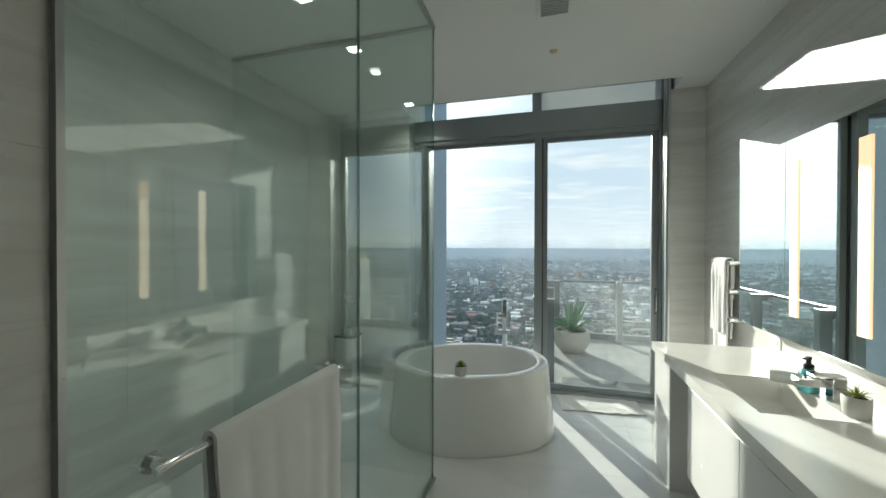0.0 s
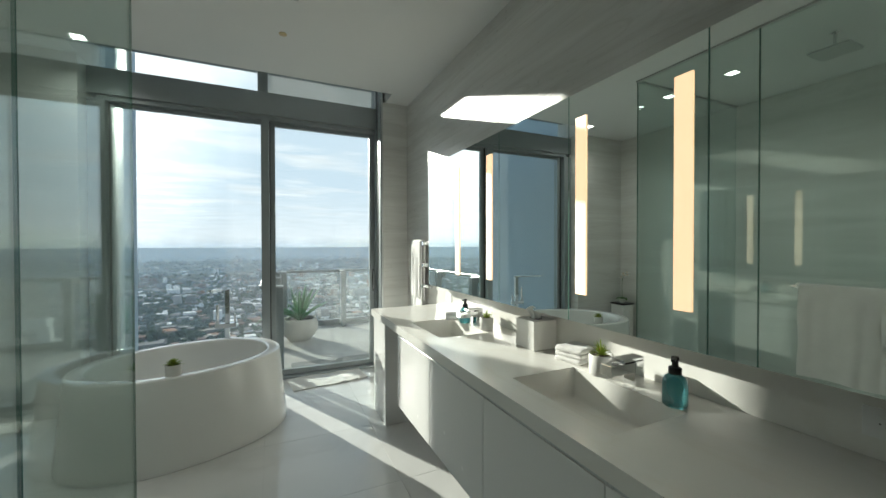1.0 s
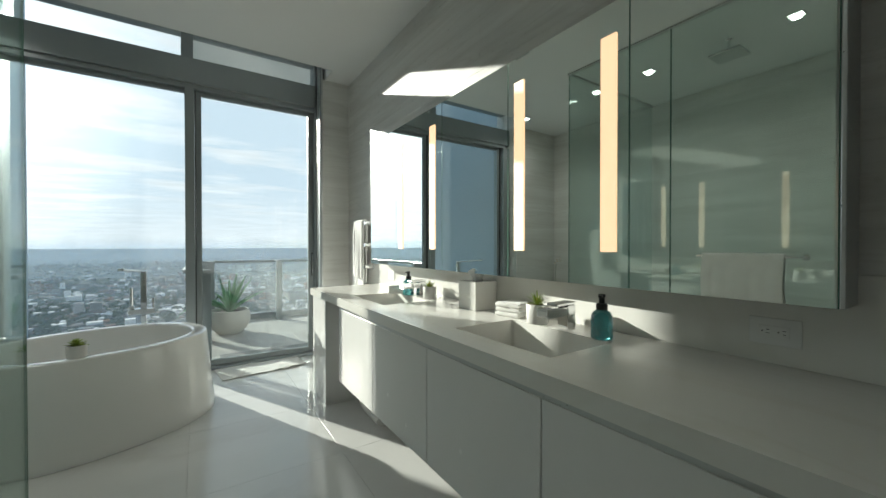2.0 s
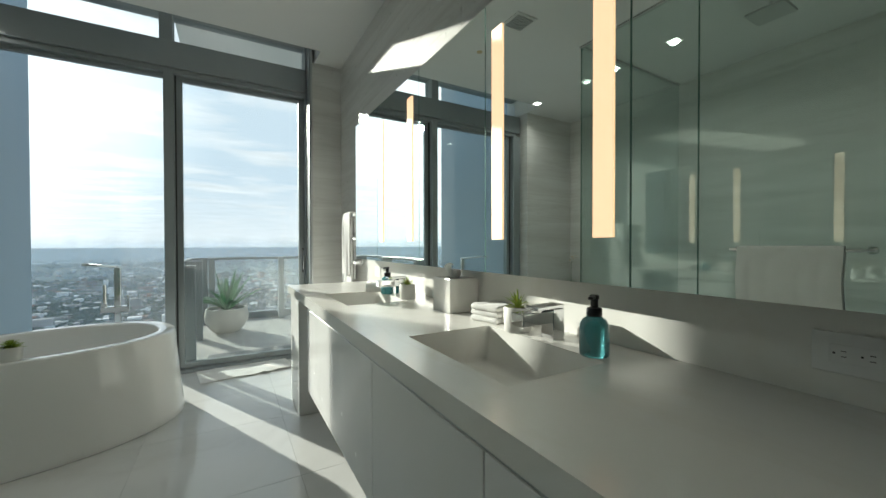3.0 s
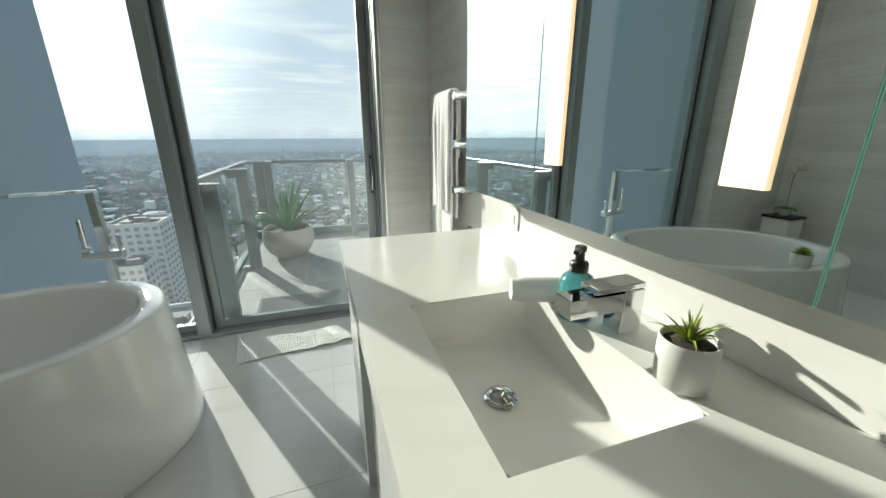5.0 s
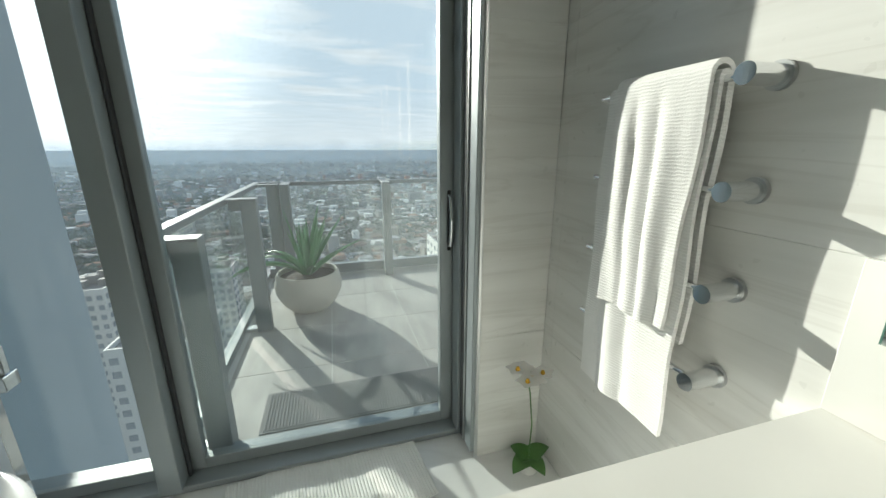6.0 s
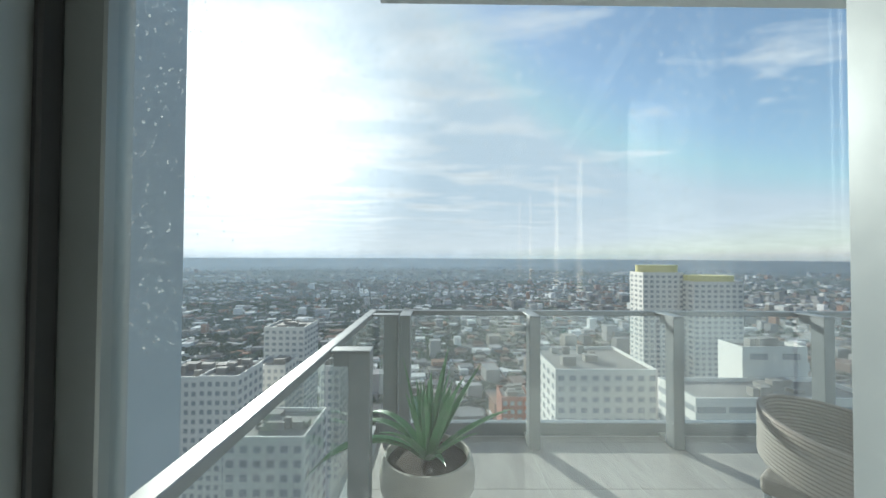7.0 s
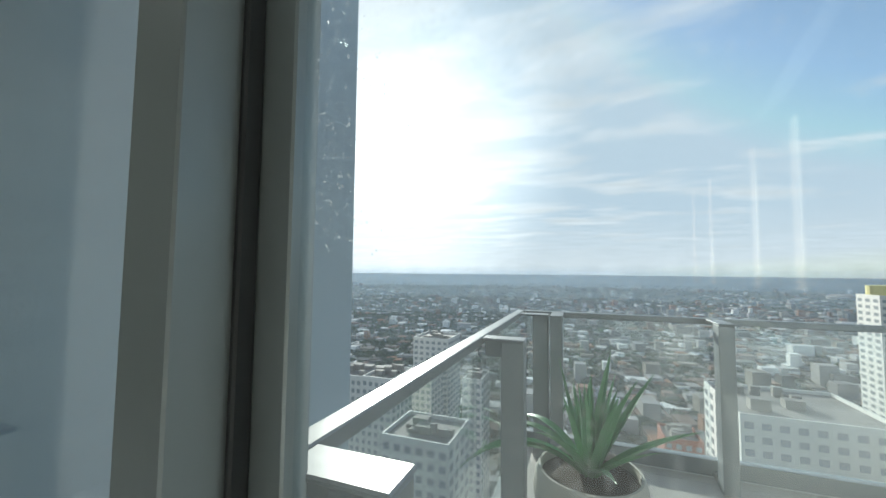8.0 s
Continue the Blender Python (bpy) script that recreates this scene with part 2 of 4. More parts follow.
M_LACQ = plain("white_lacquer", (0.80, 0.795, 0.78), 0.25, var=0.02, scale=2, coat=0.2)
M_GAPSHADE = plain("painted_gap_shade", (0.10, 0.10, 0.10), 0.6)
M_TUB = plain("tub_acrylic", (0.83, 0.83, 0.81), 0.12, var=0.015, scale=2, coat=0.4)
M_CHROME = plain("chrome", (0.80, 0.81, 0.82), 0.06, 1.0, var=0.03, scale=20)
M_STEEL = plain("brushed_steel", (0.55, 0.56, 0.56), 0.3, 1.0, var=0.05, scale=20)
M_FRAME = plain("grey_aluminium", (0.29, 0.32, 0.33), 0.38, 0.3, var=0.06, scale=6, bump=0.03, bscale=300)
M_GASKET = plain("black_gasket", (0.035, 0.037, 0.04), 0.6)
M_RAIL = plain("rail_aluminium", (0.24, 0.26, 0.27), 0.38, 0.3, var=0.08, scale=5, bump=0.04, bscale=200)
M_MIRROR = plain("mirror_silver", (0.80, 0.86, 0.83), 0.0, 1.0, var=0.0)
M_GEDGE = plain("green_glass_edge", (0.10, 0.20, 0.16), 0.1, var=0.1)
M_GLASS = pane_glass("shower_glass", (0.91, 0.955, 0.94), 1.72)
M_WIN = pane_glass("window_glass", (0.95, 0.975, 0.98), 1.45, dirt_veil=0.14)
M_RGLASS = pane_glass("rail_glass", (0.93, 0.96, 0.96), 1.5, dirt_veil=0.16)
M_STRIP = lamp_face("light_strip_diffuser", (1.0, 0.60, 0.34), 0.62)
M_DOWN = lamp_face("downlight_face", (1.0, 0.96, 0.9), 4.5)
M_TOWEL = cloth("white_terry", (0.80, 0.79, 0.77))
M_RIBBED = cloth("ribbed_terry", (0.80, 0.79, 0.77), 0.008)
M_MAT = cloth("white_bath_mat", (0.76, 0.75, 0.72))
M_CERAMIC = plain("pale_ceramic", (0.72, 0.71, 0.68), 0.5, var=0.05, scale=20)
M_TERRACOTTA = plain("terrace_pot_clay", (0.50, 0.47, 0.42), 0.7, var=0.1, scale=8, bump=0.1, bscale=80)
M_SOIL = plain("soil", (0.05, 0.035, 0.025), 0.95, var=0.4, scale=60, bump=0.8, bscale=120)
M_LEAF = plain("agave_leaf", (0.13, 0.29, 0.14), 0.38, var=0.35, scale=7)
M_SUCC = plain("succulent_leaf", (0.27, 0.36, 0.045), 0.5, var=0.35, scale=30)
M_HEART = plain("reddish_heart_leaf", (0.38, 0.15, 0.04), 0.5, var=0.3, scale=40)
M_BLACK = plain("black_plastic", (0.012, 0.012, 0.013), 0.3)
M_TEAL = plain("teal_glass_bottle", (0.12, 0.44, 0.48), 0.1, var=0.2, scale=12, coat=0.5)
M_TEAL.node_tree.nodes["Principled BSDF"].inputs["Transmission Weight"].default_value = 0.6
M_TISSUE = plain("tissue_paper", (0.85, 0.85, 0.84), 0.95, var=0.03)
M_PETAL = plain("orchid_petal", (0.88, 0.87, 0.84), 0.6)
M_ORCHID = plain("orchid_leaf", (0.07, 0.17, 0.04), 0.35, var=0.25, scale=12)
M_GOLD = plain("orchid_throat", (0.65, 0.38, 0.04), 0.6)
M_BRASS = plain("pale_brass", (0.62, 0.50, 0.30), 0.3, 1.0)
M_FIN = plain("blue_grey_render", (0.375, 0.44, 0.485), 0.6, var=0.05, scale=1.5, bump=0.06, bscale=90)
M_OUTMAT = plain("grey_ribbed_doormat", (0.22, 0.22, 0.22), 0.9, var=0.2, scale=40)
M_WICKER = plain("grey_wicker", (0.22, 0.20, 0.18), 0.7, var=0.3, scale=60)

# ---- building helpers ----


def box(bm, x0, x1, y0, y1, z0, z1, bev=0.0, seg=2):
    r = bmesh.ops.create_cube(bm, size=1.0)
    vs = r["verts"]
    for v in vs:
        v.co = Vector(((x0 + x1) / 2 + v.co.x * (x1 - x0), (y0 + y1) / 2 + v.co.y * (y1 - y0), (z0 + z1) / 2 + v.co.z * (z1 - z0)))
    if bev:
        es = list({e for v in vs for e in v.link_edges})
        bmesh.ops.bevel(bm, geom=es, offset=bev, segments=seg, affect="EDGES", profile=0.5)
    return bm


def slab(*a, **k):
    return box(bmesh.new(), *a, **k)


def lathe(profile, seg=28, sx=1.0, sy=1.0, cx=0.0, cy=0.0, bm=None, power=2.0):
    """Turn (radius, z) pairs round the z axis; power above 2 squares the outline."""
    bm = bm or bmesh.new()
    rings = []
    for r, z in profile:
        ring = []
        for i in range(seg):
            a = 2 * math.pi * i / seg
            c, s = math.cos(a), math.sin(a)
            if power != 2.0:
                c = math.copysign(abs(c) ** (2 / power), c)
                s = math.copysign(abs(s) ** (2 / power), s)
            ring.append(bm.verts.new((cx + r * sx * c, cy + r * sy * s, z)))
        rings.append(ring)
    for a, b in zip(rings, rings[1:]):
        for i in range(seg):
            bm.faces.new((a[i], a[(i + 1) % seg], b[(i + 1) % seg], b[i]))
    for ring, flip in ((rings[0], True), (rings[-1], False)):
        try:
            bm.faces.new(ring[::-1] if flip else ring)
        except ValueError:
            pass
    return bm


def tube(pts, r, seg=10, bm=None, taper=None):
    """A round bar along points."""
    bm = bm or bmesh.new()
    pts = [Vector(p) for p in pts]
    rings = []
    for i, p in enumerate(pts):
        d = (pts[min(i + 1, len(pts) - 1)] - pts[max(i - 1, 0)]).normalized()
        side = d.orthogonal().normalized() if i == 0 else (rings_side - d * rings_side.dot(d)).normalized()
        rings_side = side
        other = d.cross(side)
        rr = r * (taper[i] if taper else 1)
        rings.append([bm.verts.new(p + (side * math.cos(2 * math.pi * k / seg) + other * math.sin(2 * math.pi * k / seg)) * rr) for k in range(seg)])
    for a, b in zip(rings, rings[1:]):
        for k in range(seg):
            bm.faces.new((a[k], a[(k + 1) % seg], b[(k + 1) % seg], b[k]))
    bm.faces.new(rings[0][::-1]); bm.faces.new(rings[-1])
    return bm


def mesh_of(name, bm, mat, smooth=False):
    bmesh.ops.recalc_face_normals(bm, faces=bm.faces)
    me = bpy.data.meshes.new(name)
    bm.to_mesh(me)
    bm.free()
    me.materials.append(mat)
    if smooth:
        me.shade_smooth()
        me.set_sharp_from_angle(angle=radians(38))
    return me


def part(name, bm, mat, parent, label="", smooth=False, at=None, kind=""):
    me = bm if isinstance(bm, bpy.types.Mesh) else mesh_of(name, bm, mat, smooth)
    ob = new(name, me)
    ob.parent = parent
    if at is not None:
        ob.matrix_basis = at
    return tagged(ob, label, kind=kind)


def thing(name, place, label, category, group="", turn=0.0):
    ob = new(name)
    ob.empty_display_size = 0.1
    ob.matrix_basis = pose(*place, 0, 0, turn)
    return tagged(ob, label, category, group)


def structure(name, bm, mat, label, category, smooth=False):
    return tagged(new(name, mesh_of(name, bm, mat, smooth)), label, category, kind="structure")


# ---- large structure ----
WX = 1.915                 # vanity wall
LX = -2.05                # wall behind tub and shower
SY = -1.7                 # wall behind the start
WY = 4.62                 # window plane
GX = -0.31                # shower screen plane
PIER = 4.36
PX0, PX1 = 1.61, 1.66

floor_ob = structure("floor", slab(LX - 0.2, WX + 0.2, SY - 0.2, 4.70, -0.30, -0.0025), M_GROUT, "pale polished stone tile floor", "floor")
b = bmesh.new()
box(b, LX - 0.2, WX + 0.2, SY - 0.2, 4.08, CEIL, CEIL + 0.45)
box(b, PX1 - 0.02, WX + 0.2, 4.08, 4.80, CEIL, CEIL + 0.45)
box(b, LX - 0.2, -1.12, 4.08, 4.80, CEIL, CEIL + 0.45)
box(b, -1.12, PX1 - 0.02, 4.08, 4.80, CEIL + 0.30, CEIL + 0.45)
structure("ceiling", b, M_CEIL, "flat white painted ceiling with shade pocket", "ceiling")
wall_e = structure("wall_east", slab(WX + 0.003, WX + 0.2, SY - 0.2, 4.80, 0, CEIL), M_WALL, "grey-white horizontally veined stone vanity wall", "wall")
wall_w = structure("wall_west", slab(LX - 0.2, LX - 0.003, SY - 0.2, 4.80, 0, CEIL), M_WALL, "grey-white veined stone wall behind the tub", "wall")
structure("wall_south", slab(LX, WX, SY - 0.2, SY, 0, CEIL), M_PAINT, "plain white painted end wall", "wall")
b = bmesh.new()
box(b, LX, -1.132, PIER + 0.003, 4.80, 0, CEIL)
box(b, PX0 + 0.014, WX, PIER + 0.003, 4.80, 0, CEIL)
wall_n = structure("wall_north", b, M_WALL, "veined stone piers either side of the window", "wall")
wall_s = structure("wall_shower", slab(LX, GX - 0.003, SY, 0.627, 0, CEIL), M_WALL, "veined stone pier that carries the shower screen", "wall")


def tiles(parent, mat, x0, x1, y0, y1, w, d, z, th=0.012, gap=0.0014, skip=None, off=0.0):
    """Single floor tiles with open joints."""
    nx, ny = math.ceil((x1 - x0) / w), math.ceil((y1 - y0) / d)
    me_cache = {}
    for j in range(ny):
        for i in range(nx):
            a0, a1 = x0 + i * w, min(x0 + (i + 1) * w, x1)
            b0, b1 = y0 + j * d, min(y0 + (j + 1) * d, y1)
            if skip and skip((a0 + a1) / 2, (b0 + b1) / 2):
                continue
            key = (round(a1 - a0, 3), round(b1 - b0, 3))
            if key not in me_cache:
                me_cache[key] = mesh_of("tile", slab(gap / 2, key[0] - gap / 2, gap / 2, key[1] - gap / 2, -th, 0, bev=0.0007, seg=1), mat)
            part("tile", me_cache[key], mat, parent, at=pose(a0, b0, z))


# ---- window wall ----


def window_wall():
    w = tagged(new("window_1"), "grey aluminium sliding window wall with transom panes", "window", kind="structure")
    # frame members
    def fr(name, *a, mat=M_FRAME, **k):
        return part(name, slab(*a, bev=0.003, seg=1), mat, w, **k)
    fr("head_beam", -1.12, 1.60, 4.50, 4.74, 2.90, 3.145)
    fr("head_track", -1.06, 1.60, 4.53, 4.70, 2.855, 2.90)
    fr("top_rail", -1.12, 1.60, 4.54, 4.72, 3.42, 3.48)
    fr("mullion", 0.308, 0.388, 4.50, 4.72, 0.03, 2.855)
    fr("transom_mullion", 0.28, 0.38, 4.52, 4.72, 3.145, 3.42)
    fr("left_jamb", -1.12, -0.99, 4.50, 4.74, 0.03, 2.855)
    fr("right_jamb", 1.578, 1.609, 4.362, 4.592, 0.03, CEIL + 0.28)
    fr("jamb_step", 1.562, 1.577, 4.50, 4.592, 0.03, CEIL + 0.28)
    fr("outer_jamb", 1.575, 1.61, 4.65, 4.78, 0.03, CEIL + 0.28)
    fr("threshold", -1.12, 1.66, 4.52, 4.74, 0.0, 0.030)
    fr("jamb_trim", 1.594, 1.611, 4.354, 4.361, 0.0, CEIL + 0.28, mat=M_STEEL)
    # dark strip laid on the jamb paints the shade of the track recess
    fr("recess_shade_strip", 1.5725, 1.5775, 4.46, 4.495, 0.03, CEIL + 0.28, mat=M_GASKET)
    fr("track_trim", 1.571, 1.5775, 4.44, 4.452, 0.03, CEIL + 0.28, mat=M_STEEL)
    fr("gasket", 0.389, 0.40, 4.57, 4.599, 0.03, 2.853, mat=M_GASKET)
    fr("gasket", 1.5725, 1.5775, 4.594, 4.5985, 0.03, 2.853, mat=M_GASKET)
    fr("gasket", -0.988, -0.975, 4.575, 4.61, 0.03, 2.855, mat=M_GASKET)
    # sliding leaf
    leaf = part("sliding_leaf", slab(0.394, 0.448, 4.60, 4.645, 0.032, 2.853, bev=0.003, seg=1), M_FRAME, w)
    part("stile", slab(1.505, 1.572, 4.60, 4.645, 0.032, 2.853, bev=0.003, seg=1), M_FRAME, leaf)
    part("bottom_rail", slab(0.448, 1.505, 4.60, 4.645, 0.032, 0.085, bev=0.003, seg=1), M_FRAME, leaf)
    part("top_rail", slab(0.448, 1.505, 4.60, 4.645, 2.815, 2.853, bev=0.003, seg=1), M_FRAME, leaf)
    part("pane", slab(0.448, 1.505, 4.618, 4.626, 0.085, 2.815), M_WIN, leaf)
    hb = tube([(1.545, 4.598, 1.18), (1.545, 4.572, 1.17), (1.545, 4.560, 1.11), (1.545, 4.560, 1.02), (1.545, 4.572, 0.96), (1.545, 4.598, 0.95)], 0.008)
    part("handle", hb, M_CHROME, leaf, "curved chrome pull handle", smooth=True)
    part("handle_plate", slab(1.537, 1.553, 4.590, 4.5995, 0.93, 1.20, bev=0.004), M_BLACK, leaf)
    # fixed leaf
    fx = part("fixed_leaf", slab(-0.975, -0.925, 4.585, 4.63, 0.032, 2.853, bev=0.003, seg=1), M_FRAME, w)
    part("bottom_rail", slab(-0.925, 0.308, 4.585, 4.63, 0.032, 0.085, bev=0.003, seg=1), M_FRAME, fx)
    part("top_rail", slab(-0.925, 0.308, 4.585, 4.63, 2.82, 2.853, bev=0.003, seg=1), M_FRAME, fx)
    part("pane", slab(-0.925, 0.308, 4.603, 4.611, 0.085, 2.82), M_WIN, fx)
    part("latch_knob", lathe([(0.009, 0), (0.009, 0.012), (0.005, 0.018)], 10), M_CHROME, fx, at=pose(-0.95, 4.585, 1.464, 90, 0, 0), smooth=True)
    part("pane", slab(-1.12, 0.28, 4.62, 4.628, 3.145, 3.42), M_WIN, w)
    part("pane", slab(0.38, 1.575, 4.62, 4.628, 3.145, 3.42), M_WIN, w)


window_wall()

# ---- outside: balcony and tower ----
structure("building_body", slab(-9, 7, -12, 4.65, -115, -0.32), M_FIN, "blue-grey tower body under the apartment", "building")
b = slab(-1.84, -1.62, 4.74, 7.77, -40, 16)
structure("fin_wall", b, M_FIN, "tall blue-grey rendered fin wall beside the window", "wall")
structure("facade_wall", slab(WX + 0.2, 7, 4.55, 4.80, -0.3, 3.86), M_FIN, "blue-grey rendered facade beside the balcony door", "wall")
structure("balcony_soffit", slab(0.30, 7.0, 4.80, 7.60, 3.86, 4.10), M_PAINT, "white painted underside of the balcony above", "soffit")
balcony = structure("balcony_floor", slab(0.30, 7.0, 4.74, 7.36, -0.30, -0.003), M_GROUT, "pale stone tiled balcony floor", "balcony")

RX, RZ = 0.307, 1.03      # rail lines and top


def railing():
    r = thing("balcony_railing", (RX, 4.80, 0), "grey aluminium balcony railing with glass panels", "railing")

    def P(name, x0, x1, y0, y1, z0, z1, mat=M_RAIL, bev=0.004, par=None):
        return part(name, slab(x0 - RX, x1 - RX, y0 - 4.80, y1 - 4.80, z0, z1, bev=bev, seg=1), mat, par or r)
    P("top_rail", 0.278, 0.336, 4.76, 7.33, RZ - 0.04, RZ)
    P("top_rail", 0.337, 7.0, 7.272, 7.33, RZ - 0.04, RZ)
    P("base_channel", 0.275, 0.34, 4.76, 7.33, -0.01, 0.05)
    P("base_channel", 0.342, 7.0, 7.262, 7.33, -0.01, 0.10)
    for y in (4.80, 6.04):
        post = P("post", 0.425, 0.530, y - 0.085, y, 0.0, RZ - 0.016)
        P("cap_plate", 0.337, 0.533, y - 0.09, y + 0.003, RZ - 0.0155, RZ - 0.003, par=post)
        P("bracket", 0.345, 0.424, y - 0.06, y - 0.03, RZ - 0.09, RZ - 0.016, par=post)
        P("base_shoe", 0.345, 0.424, y - 0.08, y - 0.01, 0.0, 0.03, mat=M_STEEL, par=post)
    for x in (0.556, 1.562, 2.68, 3.86, 5.04):
        post = P("post", x, x + 0.085, 7.02, 7.13, 0.0, RZ - 0.016)
        P("cap_plate", x - 0.002, x + 0.087, 7.018, 7.271, RZ - 0.0155, RZ - 0.003, par=post)
        P("bracket", x + 0.03, x + 0.055, 7.131, 7.262, RZ - 0.09, RZ - 0.016, par=post)
        P("base_shoe", x + 0.01, x + 0.075, 7.131, 7.26, 0.0, 0.03, mat=M_STEEL, par=post)
    post = P("corner_post", 0.43, 0.54, 7.06, 7.15, 0.0, RZ - 0.016)
    P("cap_plate", 0.337, 0.543, 7.055, 7.155, RZ - 0.0155, RZ - 0.003, par=post)
    for y0, y1 in ((4.83, 5.96), (6.08, 7.24)):
        P("glass_panel", 0.302, 0.312, y0, y1, 0.052, RZ - 0.05, mat=M_RGLASS, bev=0)
    for x0, x1 in ((0.36, 1.58), (1.62, 2.70), (2.74, 3.88), (3.92, 5.06), (5.1, 6.9)):
        P("glass_panel", x0, x1, 7.296, 7.306, 0.102, RZ - 0.05, mat=M_RGLASS, bev=0)


railing()
# ---- the city far below ----
GZ = -115.0


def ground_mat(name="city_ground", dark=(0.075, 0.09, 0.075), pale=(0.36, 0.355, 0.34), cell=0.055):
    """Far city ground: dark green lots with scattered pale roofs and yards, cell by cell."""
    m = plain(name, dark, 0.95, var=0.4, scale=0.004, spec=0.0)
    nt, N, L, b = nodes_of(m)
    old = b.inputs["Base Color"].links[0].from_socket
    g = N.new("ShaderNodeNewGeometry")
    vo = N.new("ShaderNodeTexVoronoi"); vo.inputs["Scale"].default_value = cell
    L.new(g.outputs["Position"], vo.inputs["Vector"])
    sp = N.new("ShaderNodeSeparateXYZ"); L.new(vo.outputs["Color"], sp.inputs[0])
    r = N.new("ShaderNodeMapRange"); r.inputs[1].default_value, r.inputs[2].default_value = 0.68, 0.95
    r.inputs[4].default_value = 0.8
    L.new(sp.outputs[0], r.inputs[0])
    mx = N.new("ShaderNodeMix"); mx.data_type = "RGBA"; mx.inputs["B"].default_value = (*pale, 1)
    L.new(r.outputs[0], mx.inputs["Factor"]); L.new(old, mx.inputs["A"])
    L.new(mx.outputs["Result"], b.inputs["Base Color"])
    return m


M_GROUND = ground_mat()
M_TOWER = plain("white_tower_render", (0.62, 0.61, 0.58), 0.8, var=0.05, scale=0.1)
M_TWIN = plain("tower_window_glass", (0.28, 0.305, 0.32), 0.2, var=0.3, scale=0.2)
M_YELLOW = plain("yellow_crown", (0.60, 0.55, 0.25), 0.8)
M_ROOF = plain("flat_roof", (0.24, 0.23, 0.215), 0.9, var=0.3, scale=0.1)
M_REDB = plain("red_brick_render", (0.30, 0.12, 0.08), 0.9)


def isle_mat(name, cols):
    """Paint that differs from island to island."""
    m = bpy.data.materials.new(name)
    m.use_nodes = True
    nt, N, L, b = nodes_of(m)
    g = N.new("ShaderNodeNewGeometry")
    r = N.new("ShaderNodeValToRGB"); r.color_ramp.interpolation = "CONSTANT"
    e = r.color_ramp.elements
    while len(e) < len(cols):
        e.new(0.5)
    for i, c in enumerate(cols):
        e[i].position, e[i].color = i / len(cols), (*c, 1)
    L.new(g.outputs["Random Per Island"], r.inputs[0]); L.new(r.outputs[0], b.inputs["Base Color"])
    b.inputs["Roughness"].default_value = 0.95
    b.inputs["Specular IOR Level"].default_value = 0.0
    return m


M_HOUSES = isle_mat("house_paints", [(0.32, 0.31, 0.30), (0.22, 0.22, 0.21), (0.38, 0.37, 0.36), (0.2, 0.15, 0.13), (0.25, 0.25, 0.25), (0.28, 0.26, 0.23), (0.14, 0.14, 0.14), (0.62, 0.62, 0.60), (0.30, 0.19, 0.14), (0.72, 0.71, 0.69)])
M_TREEI = isle_mat("tree_greens", [(0.06, 0.085, 0.06), (0.075, 0.095, 0.065), (0.085, 0.105, 0.08), (0.07, 0.085, 0.07)])


def ground_height(d):
    """Flat near by, lifted far out so that the sheet meets the true skyline."""
    u = max(0.0, (d - 1200) / 3700)
    return GZ + (115 - 33) * u ** 1.25 if d > 1200 else GZ


